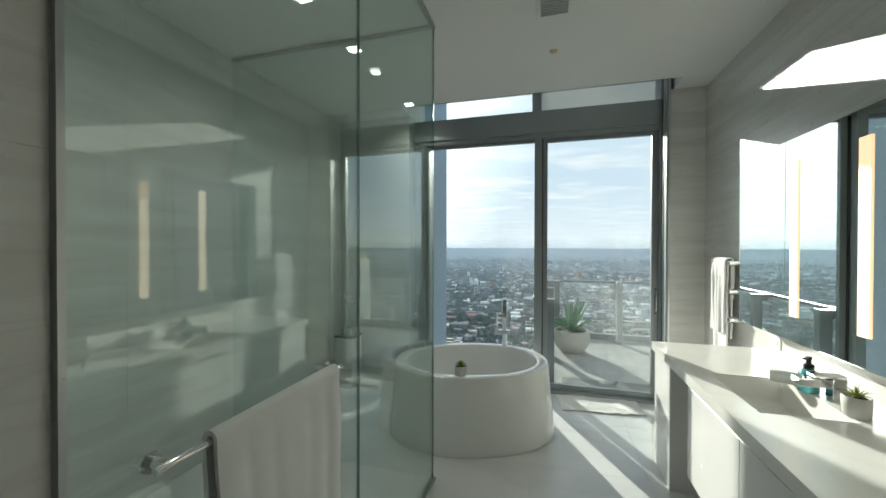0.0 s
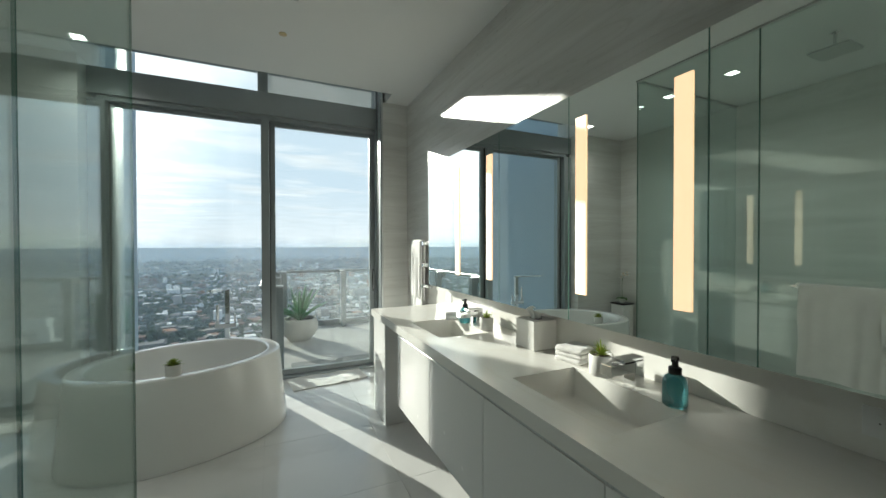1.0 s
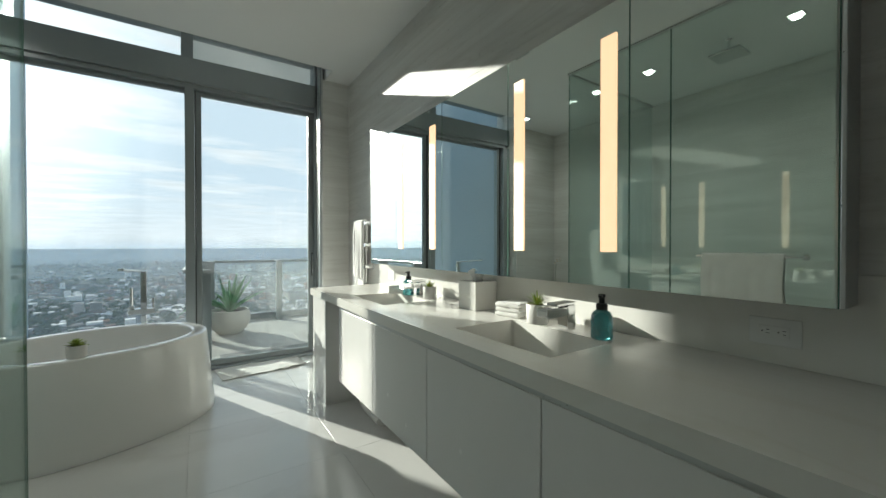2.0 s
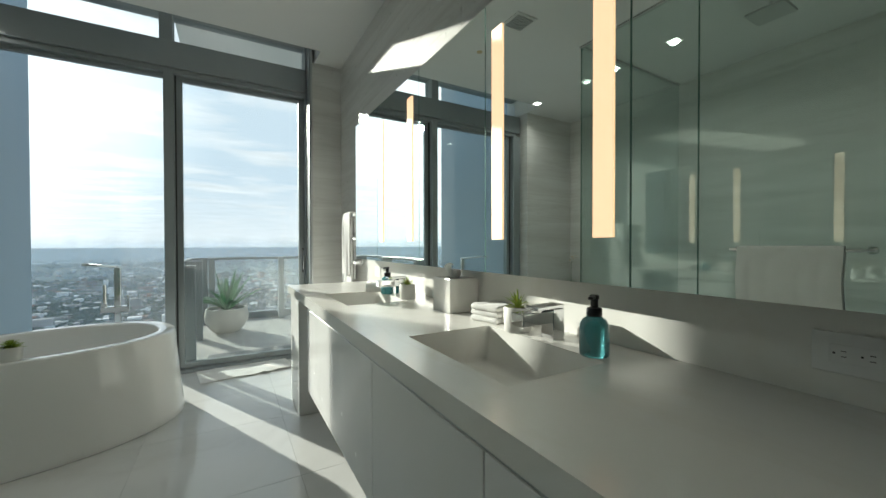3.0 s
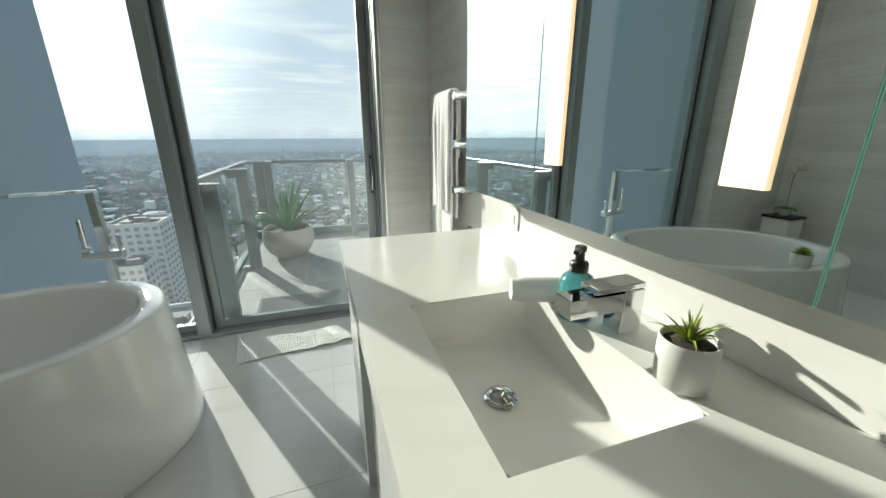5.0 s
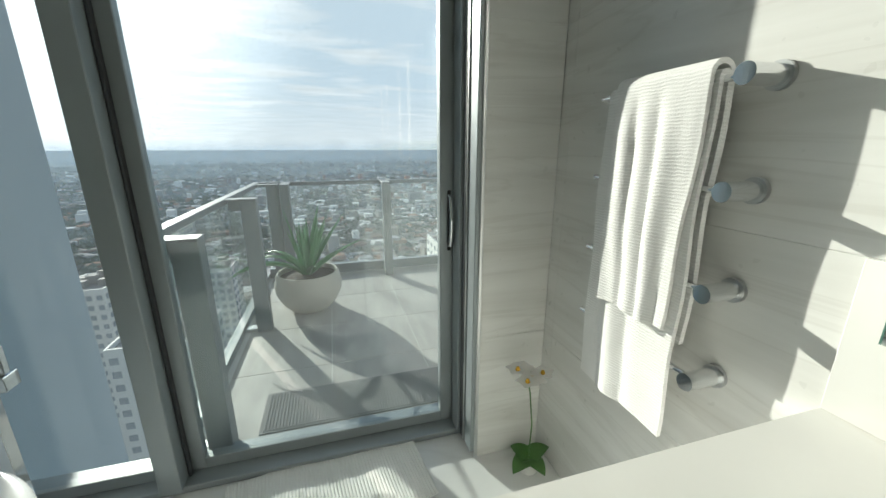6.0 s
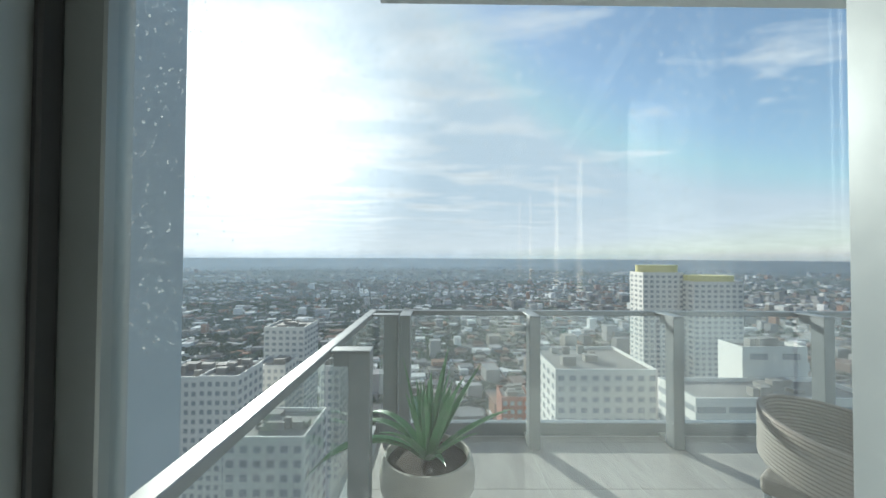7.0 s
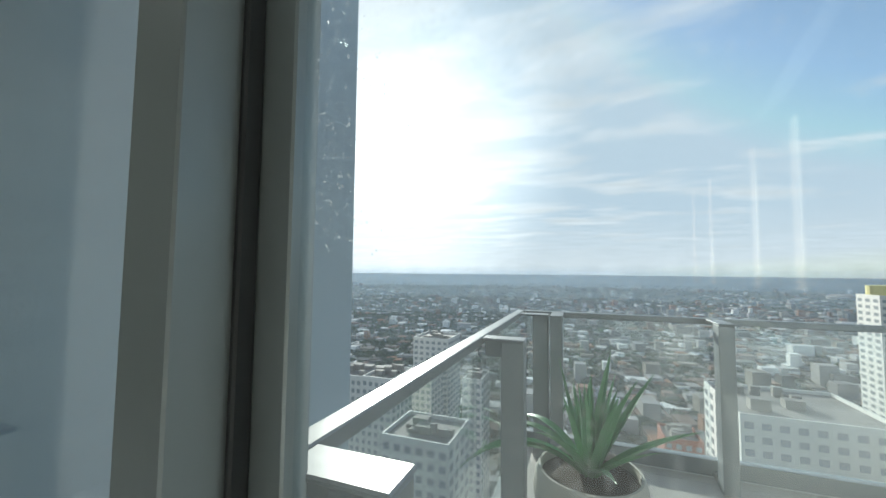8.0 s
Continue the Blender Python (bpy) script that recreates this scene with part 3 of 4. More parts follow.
def city():
    b = bmesh.new()
    rings = [0, 60, 200, 500, 900, 1200, 1600, 2100, 2700, 3400, 4100, 4900]
    seg = 72
    c = b.verts.new((0, 0, GZ))
    prev = None
    for d in rings[1:]:
        cur = [b.verts.new((d * math.cos(2 * math.pi * i / seg), d * math.sin(2 * math.pi * i / seg), ground_height(d))) for i in range(seg)]
        for i in range(seg):
            if prev is None:
                b.faces.new((c, cur[i], cur[(i + 1) % seg]))
            else:
                b.faces.new((prev[i], cur[i], cur[(i + 1) % seg], prev[(i + 1) % seg]))
        prev = cur
    structure("ground", b, M_GROUND, "flat city ground reaching the horizon", "ground", True)
    rnd = random.Random(21)
    vs, fs, tv, tf = [], [], [], []

    def add_box(x, y, z, w, d, h, a):
        i = len(vs)
        ca, sa = math.cos(a), math.sin(a)
        for zz in (z - 2, z + h):
            for u, v in ((-w, -d), (w, -d), (w, d), (-w, d)):
                vs.append((x + (u * ca - v * sa) / 2, y + (u * sa + v * ca) / 2, zz))
        fs.extend(((i, i + 1, i + 5, i + 4), (i + 1, i + 2, i + 6, i + 5), (i + 2, i + 3, i + 7, i + 6), (i + 3, i, i + 4, i + 7), (i + 4, i + 5, i + 6, i + 7)))

    def add_tree(x, y, z, r):
        i = len(tv)
        a0 = rnd.uniform(0, 6)
        for k in range(5):
            a = a0 + k * 1.2566
            rr = r * rnd.uniform(0.7, 1.2)
            tv.append((x + rr * math.cos(a), y + rr * math.sin(a), z + r * rnd.uniform(0.2, 0.5)))
        for k in range(5):
            a = a0 + 0.6 + k * 1.2566
            rr = r * rnd.uniform(0.4, 0.8)
            tv.append((x + rr * math.cos(a), y + rr * math.sin(a), z + r * rnd.uniform(0.8, 1.3)))
        tv.append((x, y, z + r * rnd.uniform(1.2, 1.5)))
        for k in range(5):
            n = (k + 1) % 5
            tf.extend(((i + k, i + n, i + 5 + k), (i + n, i + 5 + n, i + 5 + k), (i + 5 + k, i + 5 + n, i + 10)))

    for k in range(30000):
        th = radians(rnd.uniform(-66, 60))
        d = 150 * (20 ** rnd.random()) if k % 2 else math.sqrt(rnd.uniform(150 ** 2, 1500 ** 2))
        x, y = d * math.sin(th), d * math.cos(th)
        gx, gy = round(x / 24) * 24 + rnd.uniform(-6, 6), round(y / 34) * 34 + rnd.uniform(-8, 8)
        right = max(0.0, math.sin(th + 0.25))
        if rnd.random() < 0.26 + 0.4 * right:
            s = rnd.uniform(7, 15)
            h = rnd.choice((3, 3.5, 4, 5, 6, 8)) + (rnd.uniform(4, 16) if rnd.random() < 0.03 + 0.07 * right else 0)
            add_box(gx, gy, ground_height(d), s * rnd.uniform(0.7, 1.8), s, h, rnd.choice((0, 0, 0.02, 1.57)) + 0.12)
        else:
            for q in range(2):
                add_tree(x + rnd.uniform(-12, 12), y + rnd.uniform(-12, 12), ground_height(d) - 1, rnd.uniform(3.0, 6.5))
    for name, V, F, m, lab, cat in (("city_houses", vs, fs, M_HOUSES, "pale low city buildings spread far below", "buildings"), ("city_trees", tv, tf, M_TREEI, "dark green tree crowns between the city houses", "trees")):
        me = bpy.data.meshes.new(name)
        me.from_pydata(V, [], F)
        me.materials.append(m)
        tagged(new(name, me), lab, cat, kind="stuff")


city()


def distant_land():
    """Far country out to the skyline, with aerial haze painted into its colours."""
    # both tones paler and bluer than the near ground: haze put into colour
    m = ground_mat("haze_painted_land", (0.115, 0.13, 0.13), (0.22, 0.23, 0.235), 0.012)
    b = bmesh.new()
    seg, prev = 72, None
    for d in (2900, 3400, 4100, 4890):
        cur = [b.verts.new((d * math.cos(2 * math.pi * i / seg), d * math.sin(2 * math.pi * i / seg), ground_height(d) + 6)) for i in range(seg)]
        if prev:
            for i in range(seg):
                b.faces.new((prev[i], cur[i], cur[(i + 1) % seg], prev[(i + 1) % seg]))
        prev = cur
    structure("backdrop_far_land", b, m, "far land along the horizon with haze painted into its blue-grey", "backdrop", True)


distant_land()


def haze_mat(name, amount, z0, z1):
    """Stand-in for haze: a mostly clear sheet, scattering a little of the light, thinning out upwards."""
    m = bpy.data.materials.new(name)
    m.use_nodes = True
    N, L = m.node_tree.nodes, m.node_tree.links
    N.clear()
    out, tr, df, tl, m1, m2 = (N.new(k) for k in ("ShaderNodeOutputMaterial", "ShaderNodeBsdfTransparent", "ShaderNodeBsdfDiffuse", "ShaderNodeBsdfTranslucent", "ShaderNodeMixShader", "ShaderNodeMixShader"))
    # the blue of distant haze is put into the sheet's colour
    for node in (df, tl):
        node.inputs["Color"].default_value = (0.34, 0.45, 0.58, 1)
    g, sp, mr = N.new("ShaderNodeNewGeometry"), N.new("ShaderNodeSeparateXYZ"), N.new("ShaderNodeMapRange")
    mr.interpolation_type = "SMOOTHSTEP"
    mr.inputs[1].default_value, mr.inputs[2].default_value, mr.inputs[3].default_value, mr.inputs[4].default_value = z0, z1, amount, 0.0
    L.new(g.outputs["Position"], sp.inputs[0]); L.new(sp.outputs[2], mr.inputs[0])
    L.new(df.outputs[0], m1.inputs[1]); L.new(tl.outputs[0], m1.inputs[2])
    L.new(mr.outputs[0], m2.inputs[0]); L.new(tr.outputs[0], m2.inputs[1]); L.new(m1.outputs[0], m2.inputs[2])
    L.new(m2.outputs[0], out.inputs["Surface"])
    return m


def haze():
    """Upright sheets over the city that stand in for aerial haze, denser with distance."""
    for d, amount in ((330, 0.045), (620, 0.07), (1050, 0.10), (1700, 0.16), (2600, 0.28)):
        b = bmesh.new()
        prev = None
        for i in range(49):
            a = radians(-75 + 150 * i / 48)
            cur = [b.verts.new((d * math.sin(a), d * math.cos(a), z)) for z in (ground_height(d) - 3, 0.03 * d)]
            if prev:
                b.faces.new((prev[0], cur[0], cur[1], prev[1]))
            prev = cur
        structure("backdrop_haze_sheet", b, haze_mat("haze", amount, -0.012 * d, 0.022 * d), "thin blue see-through sheet standing in for haze over the city", "backdrop", True)


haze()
WIN_MESH = {}


def tower(name, x, y, w, d, ztop, label, cols, floors, fh=3.2, side=0, turn=0, wall=None, wfrac=0.55, hfrac=0.5, crown=None):
    """A building: y is its near face, x its middle; windows on the near face and on one side."""
    t = thing(name, (x, y, GZ), label, "building", turn=turn)
    h = ztop - GZ
    part("wall", slab(-w / 2, w / 2, 0, d, 0, h), wall or M_TOWER, t)
    roof = part("roof", slab(-w / 2 + 0.6, w / 2 - 0.6, 0.6, d - 0.6, h, h + 0.15), M_ROOF, t)
    b = bmesh.new()
    for a in ((-w / 2, w / 2, 0, 0.5), (-w / 2, w / 2, d - 0.5, d), (-w / 2, -w / 2 + 0.5, 0.5, d - 0.5), (w / 2 - 0.5, w / 2, 0.5, d - 0.5)):
        box(b, *a, h, h + 1.1)
    part("parapet", b, wall or M_TOWER, roof)
    rnd = random.Random(int(x * 7 + y))
    for k in range(7):
        px, py, s = rnd.uniform(-w * 0.33, w * 0.33), rnd.uniform(d * 0.2, d * 0.8), rnd.uniform(0.8, 2.4)
        part("roof_unit", slab(px - s, px + s, py - s * 0.7, py + s * 0.7, h + 0.16, h + rnd.uniform(1.0, 3.2)), M_ROOF, roof)
    def grid(n, width, place):
        cw = width / n
        key = (round(cw * wfrac, 2), round(fh * hfrac, 2))
        if key not in WIN_MESH:
            WIN_MESH[key] = mesh_of("window", slab(-key[0] / 2, key[0] / 2, -0.06, 0.3, -key[1] / 2, key[1] / 2), M_TWIN)
        for f in range(floors):
            for c in range(n):
                u = -width / 2 + (c + 0.5) * cw
                part("window", WIN_MESH[key], M_TWIN, t, at=place(u, h - 1.6 - f * fh))
    grid(cols, w, lambda u, z: pose(u, 0, z))
    if side:
        n = max(2, int(cols * d / w * 0.8))
        if side < 0:
            grid(n, d, lambda u, z: pose(-w / 2, d / 2 + u, z, 0, 0, -90))
        else:
            grid(n, d, lambda u, z: pose(w / 2, d / 2 + u, z, 0, 0, 90))
    return t, h


tower("hotel_building", 53, 120, 32, 30, -34.5, "white hotel block with a grid of square windows", 9, 7, 3.3, side=-1, wall=M_TOWER)
t, h = tower("apartment_tower", 141, 236, 26, 16, -9, "pale apartment tower with a yellow curved crown", 7, 26, 3.1, side=-1)
part("crown", lathe([(12.4, h + 0.2), (13, h + 0.2), (13, h + 5.5), (12.4, h + 5.5)], 32, 1, 0.6, cx=0, cy=8), M_YELLOW, t, "pale yellow curved crown")
t, h = tower("apartment_tower", 168, 226, 30, 18, -14, "pale apartment tower with a yellow curved crown", 8, 25, 3.1, side=-1)
part("crown", lathe([(14.4, h + 0.2), (15, h + 0.2), (15, h + 4.5), (14.4, h + 4.5)], 32, 1, 0.6, cx=0, cy=9), M_YELLOW, t, "pale yellow curved crown")
tower("office_block", 82, 90, 44, 15, -32, "white office block with dark window bands", 6, 5, 3.6, side=-1, wfrac=0.9, hfrac=0.4)
tower("stair_tower", 93, 106, 18, 9, -24, "plain white roof block beside the office", 2, 1, 3.4)
tower("white_tower", -80, 200, 21, 22, -37, "slim white apartment tower with window rows", 6, 18, 3.1, side=1)
tower("white_tower", -86, 132, 15, 18, -41, "white ribbed apartment tower with window rows", 6, 14, 3.1, side=1)
tower("white_tower", -73, 130, 13, 18, -40, "white ribbed apartment tower with window rows", 5, 14, 3.1, side=1)
tower("white_tower", -37, 86, 17.5, 16, -39, "white apartment tower with small windows and a cluttered roof", 6, 12, 3.1, side=1)
tower("white_tower", -74, 170, 14, 16, -48, "white apartment tower with window rows", 5, 8, 3.1, side=1)
tower("white_tower", -42, 152, 8, 14, -43, "narrow cream apartment tower", 3, 14, 3.1, side=1)
tower("brick_building", 33, 160, 12, 14, -58, "low red brick building beyond the rail", 4, 3, 3.4, wall=M_REDB)

st = thing("stadium", (1011, 2010, ground_height(2250)), "low silver-white domed stadium far off in the city", "stadium")
part("bowl", lathe([(58, -4), (66, 4), (70, 10), (64, 11)], 40), M_TOWER, st, smooth=True)
part("dome", lathe([(66, 11), (58, 16), (38, 20), (0.1, 22)], 40), M_ROOF, st, "pale grey dome", smooth=True)

# ---- vanity ----
CX, CT = 1.235, 0.91              # counter front and top
CY0, CY1 = -0.62, 3.424
SINKS = [(0.864, 1.404), (2.178, 2.714)]
SX0, SX1 = 1.37, 1.723


def counter():
    """Worktop with two integral sloped basins."""
    top = thing("worktop", (CX, CY0, 0.85), "long white solid-surface worktop with two integral basins", "worktop")
    b = bmesh.new()
    o = Vector((CX, CY0, 0.85))
    def bx(x0, x1, y0, y1, z0=0.852, z1=CT, bev=0.0):
        box(b, x0 - o.x, x1 - o.x, y0 - o.y, y1 - o.y, z0 - o.z, z1 - o.z, bev)
    bx(CX, SX0, CY0, CY1); bx(SX1, WX, CY0, CY1)
    ys = [CY0] + [v for s in SINKS for v in s] + [CY1]
    for k in range(0, len(ys), 2):
        bx(SX0, SX1, ys[k], ys[k + 1])
    bmesh.ops.remove_doubles(b, verts=b.verts, dist=0.0005)
    part("slab", b, M_TOP, top)
    for y0, y1 in SINKS:
        # basin: ramps from the front edge down to the back drain side
        q = bmesh.new()
        zf, zb = 0.80, 0.775
        r = 0.022
        pts_top = [(SX0, y0), (SX1, y0), (SX1, y1), (SX0, y1)]
        pts_bot = [(SX0 + r, y0 + r, zf), (SX1 - r, y0 + r, zb), (SX1 - r, y1 - r, zb), (SX0 + r, y1 - r, zf)]
        vt = [q.verts.new((x - o.x, y - o.y, CT - 0.003 - o.z)) for x, y in pts_top]
        vb = [q.verts.new((x - o.x, y - o.y, z - o.z)) for x, y, z in pts_bot]
        q.faces.new(vb)
        for i in range(4):
            q.faces.new((vt[i], vt[(i + 1) % 4], vb[(i + 1) % 4], vb[i]))
        es = [e for e in q.edges if not (e.verts[0] in vt and e.verts[1] in vt)]
        bmesh.ops.bevel(q, geom=es, offset=0.018, segments=4, affect="EDGES", profile=0.5)
        basin = part("basin", q, M_TOP, top, "white rectangular integral basin", smooth=True)
        ym = (y0 + y1) / 2
        part("drain", lathe([(0.0, 0.0), (0.034, 0.0), (0.036, 0.003), (0.030, 0.006), (0.024, 0.004), (0.022, 0.012), (0.023, 0.016), (0.018, 0.019), (0.0, 0.020)], 24),
             M_CHROME, basin, "chrome pop-up drain", smooth=True, at=pose(1.50 - o.x, ym - o.y, 0.796 - o.z))


counter()


def cabinet(y0, y1, two=True):
    c = thing("vanity_cabinet", (CX + 0.02, y0, 0.30), "white lacquered wall-hung vanity cabinet under the worktop", "cabinet", "vanity cabinets")
    h = 0.852 - 0.30
    part("body", slab(0.022, WX - CX - 0.022, 0.002, y1 - y0 - 0.002, 0, 0.44), M_LACQ, c)
    part("back_rail", slab(0.56, WX - CX - 0.022, 0.002, y1 - y0 - 0.002, 0.442, h - 0.002), M_LACQ, c)
    part("finger_groove", slab(0.006, 0.022, 0.0, y1 - y0, h - 0.085, h - 0.002), M_STEEL, c, "recessed grey metal finger groove")
    part("door", slab(0.0, 0.02, 0.002, y1 - y0 - 0.002, 0.0, h - 0.028, bev=0.0015, seg=1), M_LACQ, c)


for y0, y1 in ((-0.53, 0.135), (0.135, 0.80), (0.80, 1.465), (1.465, 2.08), (2.08, 2.70)):
    cabinet(y0, y1)


def end_cabinet():
    c = thing("end_cabinet", (CX + 0.02, 2.705, 0.0), "white lacquered end cabinet reaching the floor", "cabinet")
    part("recess_panel", slab(0.20, WX - CX - 0.022, 0.0, 0.323, 0.30, 0.85), M_LACQ, c)
    part("side_panel", slab(0.0, WX - CX - 0.022, 0.325, 0.705, 0.0, 0.85, bev=0.0015, seg=1), M_LACQ, c)


end_cabinet()

# ---- mirror cabinets with light strips ----
MX, MZ0, MZ1 = 1.766, 1.118, 2.236
MJ = [0.27, 0.825, 1.484, 2.115, 2.80, 3.325]


def mirrors():
    for k, (y0, y1) in enumerate(zip(MJ, MJ[1:])):
        c = thing("mirror_cabinet", (MX, y0, MZ0), "tall frameless mirrored wall cabinet over the worktop", "mirror cabinet", "mirror cabinets")
        w, h = y1 - y0, MZ1 - MZ0
        part("carcass", slab(0.008, WX - MX - 0.001, 0.002, w - 0.002, 0.002, h - 0.002), M_STEEL, c)
        strips = {1: (0.051, w - 0.117), 3: (0.085, w - 0.122)}.get(k, ())
        zb, zt = 1.256 - MZ0, 2.112 - MZ0
        door = part("mirror_door", slab(0, 0.006, 0.003, w - 0.003, 0, h), M_MIRROR, c, "clear silvered mirror door")
        for e0 in (0.0, w - 0.003):
            part("glass_edge", slab(0.0, 0.0065, e0 + 0.0003, e0 + 0.0027, 0, h), M_GEDGE, door)
        for s in strips:
            part("light_strip", slab(-0.006, -0.0005, s, s + 0.067, zb, zt, bev=0.001, seg=1), M_STRIP, door, "warm white glowing vertical light strip")


mirrors()
tagged(new("mirror_end_trim", mesh_of("mirror_end_trim", slab(MX - 0.002, WX, MJ[0] - 0.012, MJ[0] - 0.001, MZ0, MZ1, bev=0.002, seg=1), M_STEEL)), "slim brushed steel end trim beside the mirror", "trim", kind="structure")

# ---- shower ----


def shower():
    z0, z1 = 0.012, CEIL - 0.02
    s = thing("shower_screen", (GX, 0.635, 0), "frameless clear glass shower enclosure to the ceiling", "shower screen")
    o = (GX, 0.635)
    def P(name, x0, x1, y0, y1, za, zb, mat, **k):
        return part(name, slab(x0 - o[0], x1 - o[0], y0 - o[1], y1 - o[1], za, zb), mat, s, **k)
    P("glass_door", GX - 0.005, GX + 0.005, 0.645, 1.646, z0, z1, M_GLASS)
    P("glass_panel", GX - 0.005, GX + 0.005, 1.654, 2.705, z0, z1, M_GLASS)
    P("glass_return", LX + 0.003, GX - 0.006, 2.700, 2.710, z0, z1, M_GLASS)
    for y0, y1 in ((1.6465, 1.6485), (1.6515, 1.6535), (2.706, 2.711)):
        P("glass_edge", GX - 0.0052, GX + 0.0052, y0, y1, z0, z1, M_GEDGE)
    P("ceiling_channel", GX - 0.015, GX + 0.015, 0.632, 2.72, z1, CEIL - 0.001, M_STEEL)
    P("ceiling_channel", LX + 0.001, GX - 0.016, 2.69, 2.72, z1, CEIL - 0.001, M_STEEL)
    P("jamb_channel", GX - 0.012, GX + 0.012, 0.631, 0.643, z0, z1, M_STEEL)
    P("sill", GX - 0.02, GX + 0.02, 0.632, 2.72, 0.0, z0, M_STEEL)
    # towel bar through the door glass
    bar = bmesh.new()
    zb = 1.20
    L = lambda x, y, z: (x - o[0], y - o[1], z)
    tube([L(GX + 0.055, 0.755, zb), L(GX + 0.055, 1.425, zb)], 0.009, 12, bar)
    rail = part("towel_bar", bar, M_CHROME, s, "round chrome towel bar", smooth=True)
    for y in (0.78, 1.40):
        part("standoff", tube([L(GX - 0.03, y, zb), L(GX + 0.055, y, zb)], 0.012, 14), M_CHROME, rail, smooth=True)
        part("rosette", tube([L(GX + 0.005, y, zb), L(GX + 0.012, y, zb)], 0.022, 18), M_CHROME, rail, smooth=True)


shower()


def hung_cloth(w, drop_f, drop_b, r, th=0.012, folds=3, amp=0.006, seed=1, nx=40, taper=0.0):
    """A cloth folded over a bar along y: front hangs on +x, back on -x; local origin at the bar."""
    rnd = random.Random(seed)
    ph = [rnd.uniform(0, 6.28) for _ in range(4)]
    path = []
    n = 22
    for i in range(n + 1):
        path.append((r, -drop_f * (1 - i / n)))
    for i in range(1, 12):
        a = math.pi * i / 12
        path.append((r * math.cos(a), r * math.sin(a)))
    for i in range(n + 1):
        path.append((-r, -drop_b * i / n))
    b = bmesh.new()
    grid = []
    for j, (x, z) in enumerate(path):
        row = []
        for i in range(nx + 1):
            u = i / nx
            d = min(1, max(0, -z) / 0.12)
            wob = amp * d * (math.sin(u * folds * 6.28 + ph[0]) + 0.5 * math.sin(u * folds * 11 + ph[1] + z * 3))
            sgn = 1 if x >= 0 else -1
            ww = w * (1 - taper * max(0, -z) / max(drop_f, 0.01))
            row.append(b.verts.new((x + sgn * (abs(wob) + 0.35 * wob * d), (u - 0.5) * ww + 0.004 * math.sin(z * 17 + ph[2]), z + 0.004 * math.sin(u * 9 + ph[3]) * d)))
        grid.append(row)
    for a, c in zip(grid, grid[1:]):
        for i in range(nx):
            b.faces.new((a[i], a[i + 1], c[i + 1], c[i]))
    bmesh.ops.recalc_face_normals(b, faces=b.faces)
    bmesh.ops.solidify(b, geom=b.faces[:], thickness=th)
    return b


def towel(name, place, label, bm, turn=0.0, group="", mat=None):
    ob = new(name, mesh_of(name, bm, mat or M_TOWEL, True))
    ob.matrix_basis = pose(*place, 0, 0, turn)
    return tagged(ob, label, "towel", group)


towel("bath_towel", (GX + 0.055, 1.13, 1.203), "plain white terry bath towel hung over the shower bar",
      hung_cloth(0.50, 0.62, 0.55, 0.022, folds=2.2, amp=0.004))

# rain shower head
h = thing("rain_shower_head", (-0.95, 1.45, 3.02), "square brushed steel rain shower head on a ceiling arm", "shower head")
part("head", slab(-0.125, 0.125, -0.125, 0.125, 0.0, 0.022, bev=0.005), M_STEEL, h)
part("arm", tube([(0, 0, 0.022), (0, 0, CEIL - 3.02)], 0.011, 12), M_CHROME, h, smooth=True)
part("flange", lathe([(0.03, CEIL - 3.02 - 0.008), (0.03, CEIL - 3.02 - 0.001)], 20), M_CHROME, h, smooth=True)

for dx, dy in DOWNLIGHTS:
    d = thing("downlight", (dx, dy, CEIL), "small square lit recessed ceiling downlight", "downlight", "ceiling downlights")
    b = bmesh.new()
    for a in ((-0.06, 0.06, -0.06, -0.05), (-0.06, 0.06, 0.05, 0.06), (-0.06, -0.05, -0.05, 0.05), (0.05, 0.06, -0.05, 0.05)):
        box(b, *a, -0.005, -0.0005)
    part("trim", b, M_PAINT, d)
    part("diffuser", slab(-0.042, 0.042, -0.042, 0.042, -0.003, -0.0008), M_DOWN, d)

# switch plate and robe hook on the shower pier
sw = thing("light_switch", (GX, 0.51, 1.49), "pale brass wall switch plate with two rockers", "switch")
part("plate", slab(0.001, 0.007, -0.04, 0.04, -0.06, 0.06, bev=0.002), M_BRASS, sw)
for y in (-0.018, 0.018):
    part("rocker", slab(0.007, 0.011, y - 0.011, y + 0.011, -0.03, 0.03, bev=0.002), M_PAINT, sw)
hk = thing("robe_hook", (GX, 0.47, 1.67), "small chrome robe hook on the stone pier", "hook")
part("bar", tube([(0.05, -0.07, 0), (0.05, 0.07, 0)], 0.008), M_CHROME, hk, smooth=True)
part("stem", tube([(0.001, 0, 0), (0.05, 0, 0)], 0.012), M_CHROME, hk, smooth=True)

# ---- tub ----
TBX, TBY, TA, TB, TZ = -0.217, 3.587, 0.69, 0.528, 0.612


def bathtub():
    t = thing("bathtub", (TBX, TBY, 0), "white oval freestanding acrylic bathtub with slim rim", "bathtub", turn=20)
    prof = [(1.070, 0.0), (1.084, 0.004), (1.086, 0.012), (1.080, 0.05), (1.042, 0.31), (1.004, TZ - 0.014), (0.998, TZ - 0.005), (0.985, TZ), (0.872, TZ - 0.001), (0.860, TZ - 0.005), (0.852, TZ - 0.016),
            (0.842, TZ - 0.08), (0.80, 0.32), (0.73, 0.17), (0.64, 0.118), (0.36, 0.102), (0.05, 0.098)]
    b = lathe(prof, 112, TA, TB, power=2.2)
    shell = part("shell", b, M_TUB, t, smooth=True)
